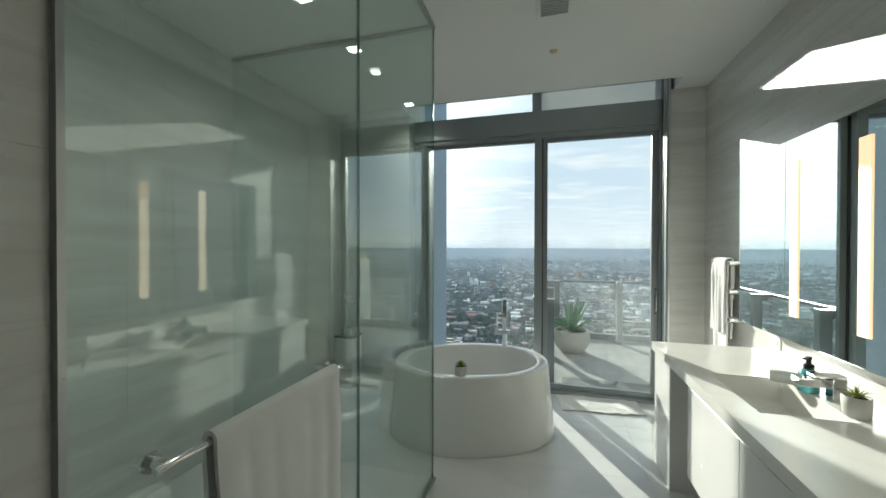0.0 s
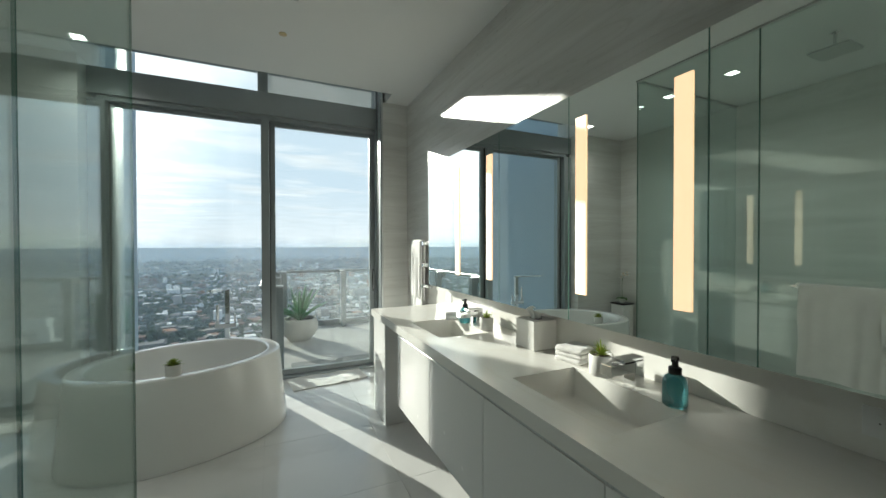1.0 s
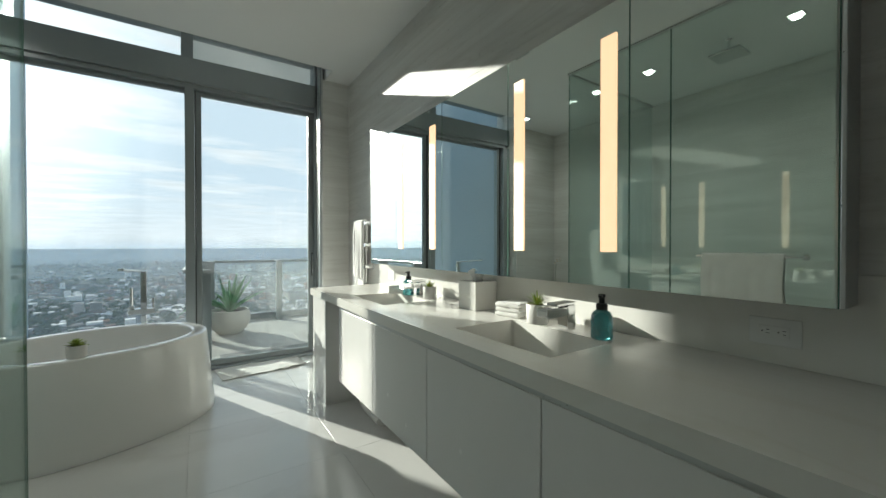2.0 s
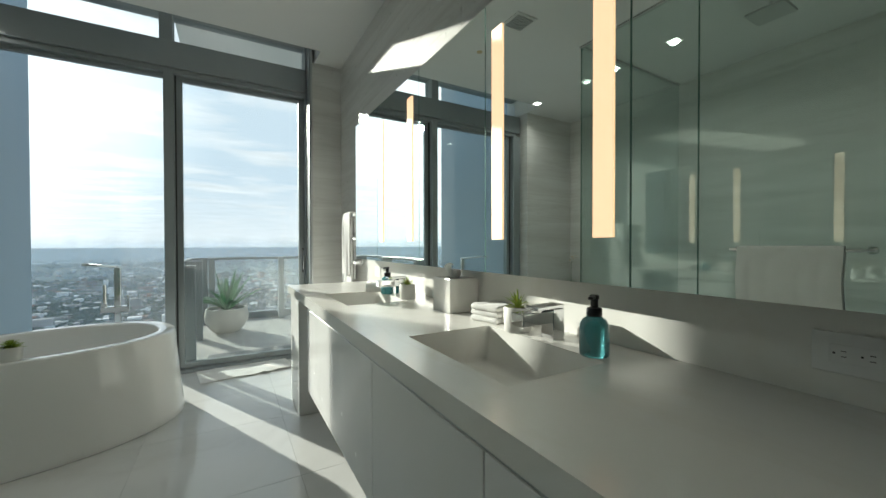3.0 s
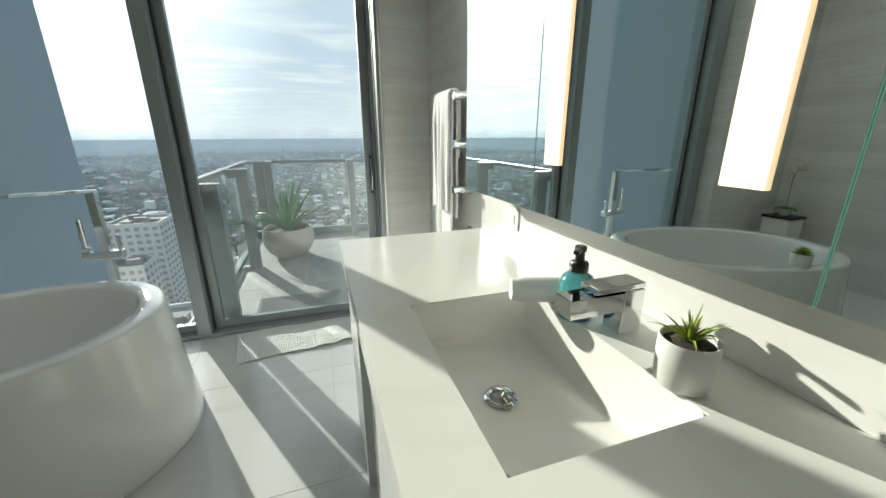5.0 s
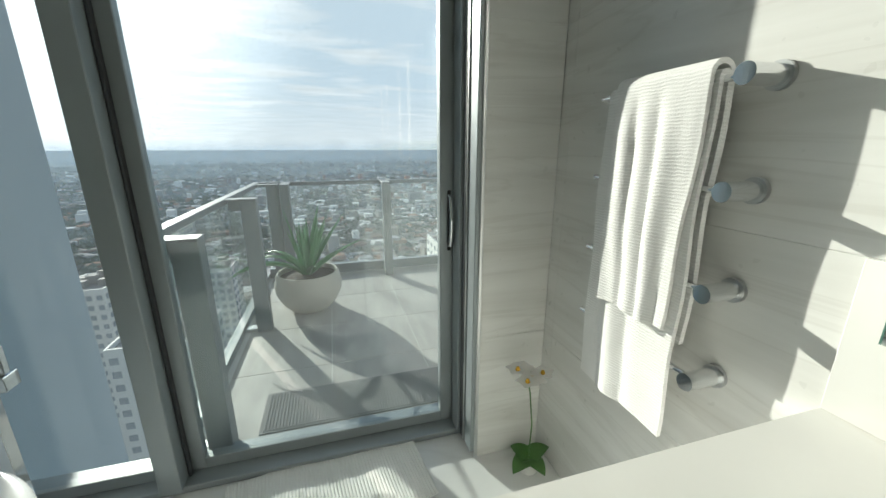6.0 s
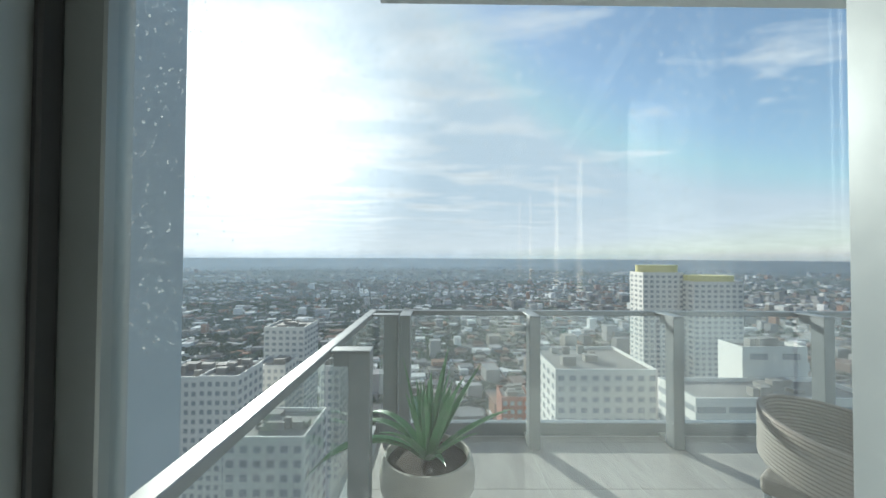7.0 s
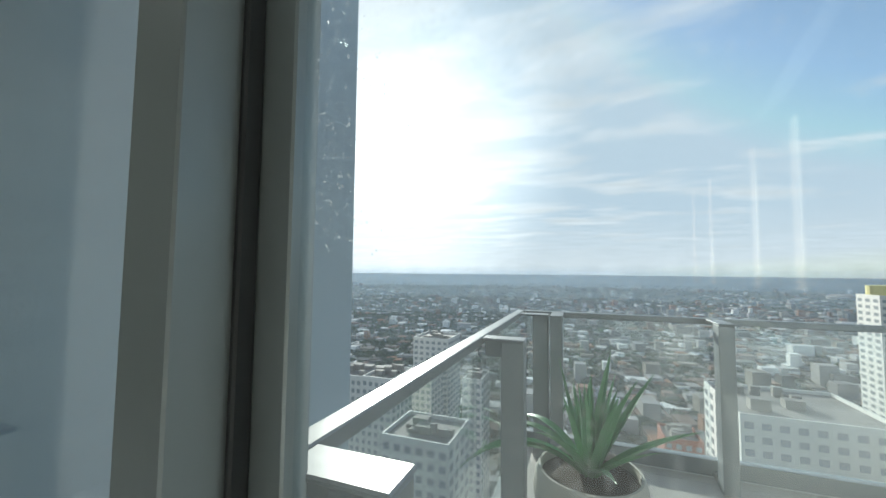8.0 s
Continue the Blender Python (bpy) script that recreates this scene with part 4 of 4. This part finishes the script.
    part("drain", lathe([(0.0, 0.0), (0.035, 0.0), (0.033, 0.005), (0.0, 0.006)], 20), M_CHROME, shell, smooth=True, at=pose(0.0, 0, 0.101))


bathtub()


def tub_filler():
    f = thing("tub_filler", (-0.005, 4.385, 0), "floor-standing chrome tub filler with flat spout and hand shower", "tap")
    part("column", slab(-0.022, 0.022, -0.022, 0.022, 0.012, 1.04, bev=0.003), M_CHROME, f)
    part("floor_plate", slab(-0.05, 0.05, -0.05, 0.05, 0.0, 0.012, bev=0.003), M_CHROME, f)
    part("spout", slab(-0.020, 0.020, -0.44, 0.022, 0.0, 0.018, bev=0.003), M_CHROME, f, at=pose(0, 0, 1.04, -5, 0, -14))
    part("mixer_body", slab(-0.11, 0.08, -0.03, 0.03, 0.66, 0.71, bev=0.004), M_CHROME, f)
    hs = part("hand_shower", tube([(-0.085, -0.01, 0.72), (-0.085, -0.01, 0.90)], 0.013, 12), M_CHROME, f, smooth=True)
    part("holder", slab(-0.105, -0.065, -0.03, 0.01, 0.71, 0.74, bev=0.003), M_CHROME, hs)
    part("lever", slab(0.06, 0.075, -0.012, 0.012, 0.71, 0.80, bev=0.003), M_CHROME, f)


tub_filler()


def spiky_leaf(length, width, lift, az, curl, n=7, thick=0.12, base=(0, 0, 0), fold=0.25):
    """One pointed leaf as a closed strip: rises by lift degrees, bends over by curl degrees."""
    b = []
    p = Vector(base)
    ang = radians(lift)
    d_az = Vector((math.cos(az), math.sin(az), 0))
    side = Vector((-math.sin(az), math.cos(az), 0))
    for i in range(n + 1):
        u = i / n
        w = width * (0.75 + 0.6 * u - 1.35 * u * u) if u < 1 else 0.0
        b.append((p.copy(), max(w, 0.0006), ang))
        step = length / n
        p += (d_az * math.cos(ang) + Vector((0, 0, 1)) * math.sin(ang)) * step
        ang -= radians(curl) / n
    return b, d_az, side, thick, fold


def add_leaf(bm, spec):
    rows, d_az, side, thick, fold = spec
    prev = None
    for p, w, ang in rows:
        nrm = (-d_az * math.sin(ang) + Vector((0, 0, 1)) * math.cos(ang))
        cur = [bm.verts.new(p - side * w / 2 + nrm * w * fold), bm.verts.new(p + nrm * w * 0.02), bm.verts.new(p + side * w / 2 + nrm * w * fold), bm.verts.new(p - nrm * w * thick)]
        if prev:
            for i in range(4):
                bm.faces.new((prev[i], prev[(i + 1) % 4], cur[(i + 1) % 4], cur[i]))
        else:
            bm.faces.new(cur)
        prev = cur
    bm.faces.new(prev[::-1])


def small_plant(place, label, pot_r, pot_h, kind, seed, group=""):
    rnd = random.Random(seed)
    t = thing("potted_succulent", place, label, "plant", group)
    part("pot", lathe([(pot_r * 0.90, 0), (pot_r * 0.95, 0.004), (pot_r, pot_h * 0.5), (pot_r, pot_h - 0.003), (pot_r * 0.96, pot_h), (pot_r * 0.88, pot_h - 0.002), (pot_r * 0.86, pot_h - 0.012), (0.001, pot_h - 0.012)], 28), M_CERAMIC, t, smooth=True)
    part("soil", lathe([(pot_r * 0.855, pot_h - 0.0115), (pot_r * 0.6, pot_h - 0.006), (0.001, pot_h - 0.004)], 18), M_SOIL, t, smooth=True)
    b = bmesh.new()
    if kind == "rosette":
        for k in range(34):
            a = k * 2.39996
            u = k / 33
            add_leaf(b, spiky_leaf(pot_r * (1.35 - 0.7 * u), pot_r * 0.42, 8 + 75 * u, a, 20 * (1 - u), 4, 0.25, (0, 0, pot_h - 0.006 + 0.012 * u), 0.1))
    else:
        for k in range(26):
            a = k * 2.39996 + rnd.uniform(-0.35, 0.35)
            u = k / 25
            add_leaf(b, spiky_leaf(pot_r * rnd.uniform(0.9, 1.55), pot_r * rnd.uniform(0.15, 0.21), 38 + 46 * u + rnd.uniform(-12, 10), a, rnd.uniform(25, 85) * (1.15 - u), 7, 0.2, (0, 0, pot_h - 0.01), 0.2))
        q = bmesh.new()
        for k in range(7):
            add_leaf(q, spiky_leaf(pot_r * rnd.uniform(0.45, 0.7), pot_r * 0.1, 60 + rnd.uniform(-15, 25), k * 0.9, 15, 4, 0.3, (0, 0, pot_h + 0.004), 0.15))
        part("heart_leaves", q, M_HEART, t, "orange-red inner leaves", smooth=True)
    part("leaves", b, M_SUCC, t, "yellow-green pointed succulent leaves", smooth=True)
    return t


small_plant((-0.205, 3.112, TZ), "green succulent rosette in a small white pot on the tub rim", 0.048, 0.075, "rosette", 3)
small_plant((1.765, 1.278, CT), "spiky yellow-green succulent in a pale pot beside the tap", 0.053, 0.092, "spiky", 5, "plants on the worktop")
small_plant((1.755, 2.255, CT), "spiky yellow-green succulent in a pale pot beside the tap", 0.048, 0.088, "spiky", 8, "plants on the worktop")


def basin_tap(y):
    t = thing("basin_tap", (1.795, y, CT), "square chrome basin mixer with a flat wide spout", "tap", "basin taps")
    part("body", slab(-0.025, 0.03, -0.028, 0.028, 0.0, 0.105, bev=0.003), M_CHROME, t)
    part("spout", slab(-0.135, 0.0, -0.028, 0.028, 0.058, 0.100, bev=0.002), M_CHROME, t, at=pose(-0.0256, 0, 0, 0, 0, 0))
    part("lever", slab(-0.095, 0.030, -0.0285, 0.0285, 0.1065, 0.119, bev=0.002), M_CHROME, t, at=pose(0, 0, 0, 0, -1, 0))
    part("neck", slab(-0.02, 0.02, -0.02, 0.02, 0.105, 0.1075), M_CHROME, t)


basin_tap(1.134); basin_tap(2.446)


def soap(place, label, turn=0.0):
    t = thing("soap_dispenser", place, label, "soap bottle", "soap bottles", turn)
    part("bottle", lathe([(0.037, 0), (0.041, 0.004), (0.042, 0.01), (0.042, 0.075), (0.040, 0.092), (0.033, 0.106), (0.022, 0.114), (0.018, 0.118)], 36), M_TEAL, t, "translucent teal glass bottle", smooth=True)
    pump = part("pump", lathe([(0.021, 0.116), (0.022, 0.118), (0.022, 0.136), (0.019, 0.140), (0.011, 0.142), (0.0105, 0.165), (0.0135, 0.166), (0.0135, 0.176), (0.011, 0.178)], 24), M_BLACK, t, "black foam pump head", smooth=True)
    part("nozzle", slab(-0.048, 0.0, -0.007, 0.007, 0.168, 0.177, bev=0.003), M_BLACK, pump)


soap((1.747, 0.925, CT), "teal glass foaming soap bottle with black pump", 25)
soap((1.735, 2.53, CT), "teal glass foaming soap bottle with black pump", 40)


def tissue_box():
    t = thing("tissue_box", (1.716, 1.693, CT), "square white stone tissue box with a tissue pulled up", "tissue box")
    b = slab(0, 0.16, 0, 0.165, 0, 0.162, bev=0.003)
    part("cover", b, M_TOP, t)
    # dark disc on the solid top, painting the shade inside the opening
    part("slot", lathe([(0.035, 0.1621), (0.034, 0.1626), (0.001, 0.1628)], 24, 0.9, 1.2, 0.08, 0.083), M_GAPSHADE, t)
    rnd = random.Random(4)
    q = bmesh.new()
    grid = []
    for j in range(9):
        u = j / 8
        row = []
        for i in range(25):
            a = 2 * math.pi * i / 24
            r = 0.022 + 0.024 * u + 0.010 * u * math.sin(3 * a + 0.7) + 0.004 * math.sin(7 * a + 4 * u)
            row.append(q.verts.new((0.08 + r * math.cos(a), 0.083 + 0.9 * r * math.sin(a), 0.161 + 0.062 * u + 0.014 * u * math.sin(2 * a + 1.0))))
        grid.append(row)
    for a, c in zip(grid, grid[1:]):
        for i in range(24):
            q.faces.new((a[i], a[i + 1], c[i + 1], c[i]))
    part("tissue", q, M_TISSUE, t, "crumpled white tissue", smooth=True)


tissue_box()


def folded_towel(name, place, sx, sy, layers, lh, label, turn=0.0):
    """A stack of folded cloth layers with soft rounded folds."""
    t = thing(name, place, label, "towel", turn=turn)
    for k in range(layers):
        b = slab(-sx / 2 + 0.004 * (k % 2), sx / 2 - 0.003 * k, -sy / 2, sy / 2, k * lh, (k + 1) * lh - 0.001, bev=lh * 0.42, seg=4)
        bmesh.ops.subdivide_edges(b, edges=[e for e in b.edges if e.calc_length() > 0.06], cuts=6, use_grid_fill=True)
        for v in b.verts:
            v.co += Vector((0.003 * noise.noise(v.co * 25 + Vector((k, 0, 0))), 0.003 * noise.noise(v.co * 22 + Vector((0, k, 3))), 0.005 * noise.noise(v.co * 28 + Vector((0, 5, k))) if k == layers - 1 else 0))
        part("fold", b, M_TOWEL, t, smooth=True)
    return t


folded_towel("hand_towel", (1.822, 1.487, CT), 0.165, 0.15, 3, 0.024, "stack of folded white face cloths on the worktop", 13)
b = tube([(0, -0.075, 0.034), (0, -0.04, 0.034), (0, 0.04, 0.034), (0, 0.075, 0.034)], 0.034, 22, taper=[0.86, 1, 0.98, 0.86])
for v in b.verts:
    v.co += v.co.normalized() * 0.004 * noise.noise(v.co * 45)
ob = tagged(new("rolled_towel", mesh_of("rolled_towel", b, M_TOWEL, True)), "rolled white face cloth beside the tap", "towel")
ob.matrix_basis = pose(1.70, 2.63, CT, 0, 0, 70)

# long rolled towel on the floor under the wall-hung cabinet
b = tube([(0, -0.20 + 0.04 * i, 0.045) for i in range(11)], 0.045, 24, taper=[0.85, 0.97] + [1] * 7 + [0.97, 0.85])
for v in b.verts:
    v.co += Vector((v.co.x, 0, v.co.z - 0.045)) * 0.22 * noise.noise(v.co * 38)
    v.co.z = max(v.co.z, 0.0)
ob = tagged(new("rolled_towel", mesh_of("rolled_towel", b, M_TOWEL, True)), "rolled white bath towel on the floor under the vanity", "towel")
ob.matrix_basis = pose(1.50, 2.66, 0.0, 0, 0, -3)


def outlet(y, z, w=0.128, hgt=0.084):
    t = thing("power_outlet", (WX - 0.0095, y, z), "white double wall outlet under the mirror", "outlet", "wall outlets")
    part("plate", slab(-0.006, -0.001, -w / 2, w / 2, -hgt / 2, hgt / 2, bev=0.0015), M_PAINT, t)
    f = part("socket", slab(-0.0085, -0.0062, -0.037, 0.037, -0.018, 0.018, bev=0.001), M_PAINT, t)
    # black pieces on the solid face paint the dark of the socket holes
    for c in (-0.02, 0.02):
        for dz in (-0.0055, 0.0055):
            part("slot", slab(-0.0089, -0.0083, c - 0.009, c - 0.001, dz - 0.0008, dz + 0.0008), M_BLACK, f)
        part("slot", tube([(-0.0089, c + 0.009, 0), (-0.0083, c + 0.009, 0)], 0.0022, 10), M_BLACK, f)


outlet(0.433, 1.012); outlet(3.17, 1.01)
structure("backsplash", slab(WX - 0.010, WX - 0.0006, CY0, CY1, CT + 0.0005, 1.20, bev=0.001, seg=1), M_TOP, "low white stone backsplash under the mirror cabinets", "backsplash")

# ---- towel warmer ----


def towel_warmer():
    t = thing("towel_warmer", (WX, 3.62, 1.2), "wall-mounted chrome heated towel bars", "towel rail")
    for z in (1.511, 1.290, 1.069, 0.850):
        b = part("bar", tube([(-0.070, -0.012, z - 1.2), (-0.070, 0.42, z - 1.2)], 0.008, 12), M_CHROME, t, smooth=True)
        part("stub", tube([(-0.002, 0.0, z - 1.2), (-0.098, 0.0, z - 1.2)], 0.021, 22), M_CHROME, b, smooth=True)
        part("rosette", tube([(-0.001, 0.0, z - 1.2), (-0.012, 0.0, z - 1.2)], 0.028, 24), M_STEEL, b, smooth=True)
        part("far_stub", tube([(-0.001, 0.40, z - 1.2), (-0.070, 0.40, z - 1.2)], 0.010, 12), M_CHROME, b, smooth=True)


towel_warmer()
WARM = WX - 0.070
towel("bath_towel", (WARM, 3.833, 1.513), "long white ribbed towel draped over the top heated bar",
      hung_cloth(0.315, 0.86, 0.60, 0.018, folds=1.2, amp=0.007, seed=6, th=0.012), turn=180, group="towels on the warmer", mat=M_RIBBED)
towel("hand_towel", (WARM, 3.812, 1.519), "short white ribbed hand towel laid over the long one",
      hung_cloth(0.265, 0.575, 0.30, 0.034, folds=1.5, amp=0.009, seed=14, th=0.011, taper=0.16), turn=180, group="towels on the warmer", mat=M_RIBBED)


def orchid(place, label, hgt, seed):
    rnd = random.Random(seed)
    t = thing("orchid", place, label, "plant", "white orchids")
    part("pot", lathe([(0.032, 0), (0.04, 0.01), (0.045, 0.06), (0.042, 0.062), (0.038, 0.05), (0.001, 0.05)], 22), M_CERAMIC, t, smooth=True)
    for k in range(4):
        b = bmesh.new()
        add_leaf(b, spiky_leaf(rnd.uniform(0.10, 0.125), 0.105, 35 + rnd.uniform(-8, 14), k * 1.571 + 0.4 + rnd.uniform(-0.3, 0.3), 75, 8, 0.05, (0, 0, 0.05), 0.12))
        part("leaf", b, M_ORCHID, t, "broad dark green leaf", smooth=True)
    pts = [(0, 0, 0.05), (0.006, 0.0, hgt * 0.45), (-0.008, 0.008, hgt * 0.75), (-0.03, 0.004, hgt * 0.92), (-0.07, -0.01, hgt)]
    part("stem", tube(pts, 0.003, 6), M_ORCHID, t)
    for k, (x, y, z) in enumerate(((-0.085, -0.015, hgt), (-0.045, 0.02, hgt * 0.96), (-0.02, -0.02, hgt * 0.90), (0.015, 0.012, hgt * 0.84), (-0.055, -0.045, hgt * 0.92), (0.02, -0.03, hgt * 0.95))):
        q = bmesh.new()
        for j in range(5):
            add_leaf(q, spiky_leaf(0.052, 0.064, 28, j * 1.257 + k, 35, 6, 0.04, (x, y, z), 0.06))
        f = part("flower", q, M_PETAL, t, "white orchid flower", smooth=True)
        part("throat", lathe([(0.003, z), (0.010, z + 0.008), (0.006, z + 0.020), (0.001, z + 0.022)], 8, cx=x, cy=y), M_GOLD, f, "yellow throat")


orchid((1.80, 4.23, 0.0), "white orchid with green leaves in a small pot on the floor", 0.52, 2)
st = thing("plant_plinth", (-1.80, 4.12, 0), "pale stone plinth with a thin dark tray for an orchid", "plinth")
part("body", slab(-0.11, 0.11, -0.11, 0.11, 0.0, 0.575, bev=0.004, seg=1), M_TOP, st)
part("tray", slab(-0.12, 0.12, -0.12, 0.12, 0.576, 0.60, bev=0.006), M_BLACK, st, "thin dark tray")
orchid((-1.80, 4.12, 0.60), "white orchid in a small pot on a dark tray", 0.45, 7)

# ---- bath mat ----


def bath_mat():
    b = bmesh.new()
    nx, ny = 120, 40
    grid = []
    for j in range(ny + 1):
        row = []
        for i in range(nx + 1):
            u, v = i / nx, j / ny
            rip = 0.004 + 0.003 * (1 if i % 2 else 0)
            fold = 0.014 * math.exp(-((u - 0.80 + 0.12 * v) / 0.045) ** 2 - ((v - 0.2) / 0.35) ** 2) + 0.011 * math.exp(-((u - 0.64 - 0.1 * v) / 0.05) ** 2 - (v / 0.4) ** 2) + 0.009 * math.exp(-((u - 0.90) / 0.03) ** 2 - ((v - 0.3) / 0.3) ** 2)
            row.append(b.verts.new((u * 0.80, v * 0.40 + 0.012 * math.sin(u * 7) * (1 - v), rip + fold + 0.002 * noise.noise(Vector((u * 30, v * 15, 0))) + 0.007 * max(0.0, 0.75 - 3.2 * abs(noise.noise(Vector((u * 5 + v * 2, v * 2.2 - u, 4.0))))) * (0.3 + 0.7 * u))))
        grid.append(row)
    for a, c in zip(grid, grid[1:]):
        for i in range(nx):
            b.faces.new((a[i], a[i + 1], c[i + 1], c[i]))
    bmesh.ops.recalc_face_normals(b, faces=b.faces)
    bmesh.ops.solidify(b, geom=b.faces[:], thickness=0.004)
    ob = new("bath_mat", mesh_of("bath_mat", b, M_MAT, True))
    ob.matrix_basis = pose(0.60, 4.10, 0.005, 0, 0, 8)
    tagged(ob, "rumpled white ribbed bath mat by the balcony door", "bath mat")


bath_mat()

# ---- ceiling fixtures ----
v = thing("ceiling_vent", (0.50, 2.70, CEIL), "square white ceiling air vent with slats", "vent")
part("frame", slab(-0.11, 0.11, -0.11, 0.11, -0.012, -0.001, bev=0.003), M_PAINT, v)
for k in range(7):
    part("slat", slab(-0.085, 0.085, -0.085 + k * 0.026, -0.075 + k * 0.026, -0.022, -0.0125), M_STEEL, v)
s = thing("ceiling_sprinkler", (0.50, 3.29, CEIL), "small brass concealed ceiling sprinkler", "sprinkler")
part("plate", lathe([(0.03, -0.001), (0.03, -0.006), (0.024, -0.010), (0.001, -0.010)], 20), M_BRASS, s, smooth=True)

# ---- balcony things ----


def terrace_pot():
    rnd = random.Random(11)
    t = thing("agave_planter", (0.80, 6.33, 0), "large round clay planter with a spiky green agave", "planter")
    part("pot", lathe([(0.13, 0.0), (0.16, 0.01), (0.225, 0.08), (0.27, 0.17), (0.278, 0.24), (0.262, 0.32), (0.25, 0.345), (0.238, 0.345), (0.235, 0.33), (0.235, 0.30), (0.001, 0.30)], 48), M_TERRACOTTA, t, smooth=True)
    part("soil", lathe([(0.234, 0.302), (0.12, 0.315), (0.001, 0.32)], 24), M_SOIL, t, smooth=True)
    for k in range(24):
        b = bmesh.new()
        a = k * 2.39996 + rnd.uniform(-0.25, 0.25)
        u = k / 23
        droop = k in (1, 4, 6, 9, 12)
        add_leaf(b, spiky_leaf(rnd.uniform(0.66, 0.80) if droop else rnd.uniform(0.42, 0.66), rnd.uniform(0.055, 0.078), (48 if droop else 44 + 42 * u) + rnd.uniform(-8, 7), a,
                               (100 if droop else rnd.uniform(0, 40) * (1.15 - u)), 12, 0.12, (0.03 * math.cos(a), 0.03 * math.sin(a), 0.31), 0.28))
        part("leaf", b, M_LEAF, t, smooth=True)


terrace_pot()
om = thing("door_mat", (0.62, 4.78, 0), "grey ribbed rubber door mat on the balcony", "door mat")
part("base", slab(0, 1.02, 0, 0.33, 0.0, 0.006, bev=0.002, seg=1), M_OUTMAT, om)
b = bmesh.new()
for k in range(62):
    box(b, 0.02 + k * 0.016, 0.028 + k * 0.016, 0.015, 0.315, 0.006, 0.010)
part("ribs", b, M_OUTMAT, om)


def wicker_chair():
    c = thing("wicker_chair", (2.98, 6.05, 0), "grey woven wicker lounge chair on the balcony", "chair", turn=35)
    part("seat", slab(-0.30, 0.30, -0.30, 0.30, 0.24, 0.34, bev=0.03, seg=3), M_WICKER, c)
    b = bmesh.new()
    for k in range(13):
        z = 0.34 + k * 0.021
        pts = [(0.36 * math.cos(a), 0.36 * math.sin(a), z + 0.06 * math.cos(a * 1.0 - math.pi / 2)) for a in [radians(-10 + 200 * i / 16) for i in range(17)]]
        tube(pts, 0.013, 6, b)
    part("backrest", b, M_WICKER, c, "curved woven wicker back", smooth=True)
    for x in (-0.27, 0.27):
        for y in (-0.27, 0.27):
            part("leg", tube([(x, y, 0), (x, y, 0.24)], 0.018, 10), M_FRAME, c)


wicker_chair()

# ---- floor tiles ----
tiles(floor_ob, M_FLOOR, LX, WX, SY, 4.52, 0.80, 0.80, 0.0, skip=lambda x, y: x < GX and y < 0.4)
tiles(balcony, M_TERRACE, 0.375, 6.975, 4.745, 7.24, 0.60, 0.60, 0.0, gap=0.004)


def panels(parent, corner, along, out, length, height, pw=1.2, ph=0.6, gap=0.0005, th=0.011):
    """Stone slabs on a wall: corner at the foot, along the wall, out into the room."""
    a, o = Vector(along), Vector(out)
    m = Matrix((( a.x, o.x, 0, 0), (a.y, o.y, 0, 0), (0, 0, 1, 0), (0, 0, 0, 1)))
    cache = {}
    for j in range(math.ceil(height / ph)):
        for i in range(math.ceil(length / pw)):
            w, h = round(min(pw, length - i * pw), 3), round(min(ph, height - j * ph), 3)
            if (w, h) not in cache:
                cache[(w, h)] = mesh_of("stone_panel", slab(gap, w - gap, 0, th, gap, h - gap, bev=0.0005, seg=1), M_WALL)
            part("stone_panel", cache[(w, h)], M_WALL, parent, at=Matrix.Translation(Vector(corner) + a * i * pw + Vector((0, 0, j * ph))) @ m)


# ---- stone wall panels ----
panels(wall_e, (WX + 0.012, SY, 0), (0, 1, 0), (-1, 0, 0), PIER - SY, CEIL)
panels(wall_w, (LX - 0.012, SY, 0), (0, 1, 0), (1, 0, 0), PIER - SY, CEIL)
panels(wall_n, (LX, PIER + 0.012, 0), (1, 0, 0), (0, -1, 0), -1.132 - LX, CEIL)
panels(wall_n, (PX0 + 0.002, PIER + 0.012, 0), (1, 0, 0), (0, -1, 0), WX - PX0 - 0.002, CEIL)
panels(wall_s, (GX - 0.012, SY, 0), (0, 1, 0), (1, 0, 0), 0.629 - SY, CEIL)
panels(wall_s, (LX, 0.618, 0), (1, 0, 0), (0, 1, 0), GX - 0.012 - LX, CEIL)


def rain_drops():
    """Dried drops on the outside of the door pane and the transom."""
    rnd = random.Random(31)
    vs, fs = [], []
    spots = [(0.455 + abs(rnd.gauss(0, 0.055)), rnd.uniform(1.35, 2.75), 4.6268) for _ in range(1100)]
    spots += [(rnd.uniform(0.40, 1.45), 3.15 + abs(rnd.gauss(0, 0.1)), 4.6288) for _ in range(260)]
    spots += [(0.29 - abs(rnd.gauss(0, 0.1)), rnd.uniform(1.5, 2.75), 4.6118) for _ in range(160)]
    for x, z, y in spots:
        if z > 2.81 and y < 4.628 or z > 3.41:
            continue
        r = rnd.uniform(0.0006, 0.0018)
        i = len(vs)
        for k in range(6):
            a = k * math.pi / 3
            vs.append((x + r * math.cos(a), y, z + r * 1.3 * math.sin(a)))
        vs.append((x, y + r * 0.6, z))
        fs.extend((i + k, i + (k + 1) % 6, i + 6) for k in range(6))
    me = bpy.data.meshes.new("rain_drops")
    me.from_pydata(vs, [], fs)
    me.materials.append(pane_glass("dried_drop", (0.97, 0.98, 0.98), 1.33, 0.15, 1.2))
    tagged(new("rain_drops", me), "small dried rain drops on the window glass", "rain drops", kind="stuff")


rain_drops()
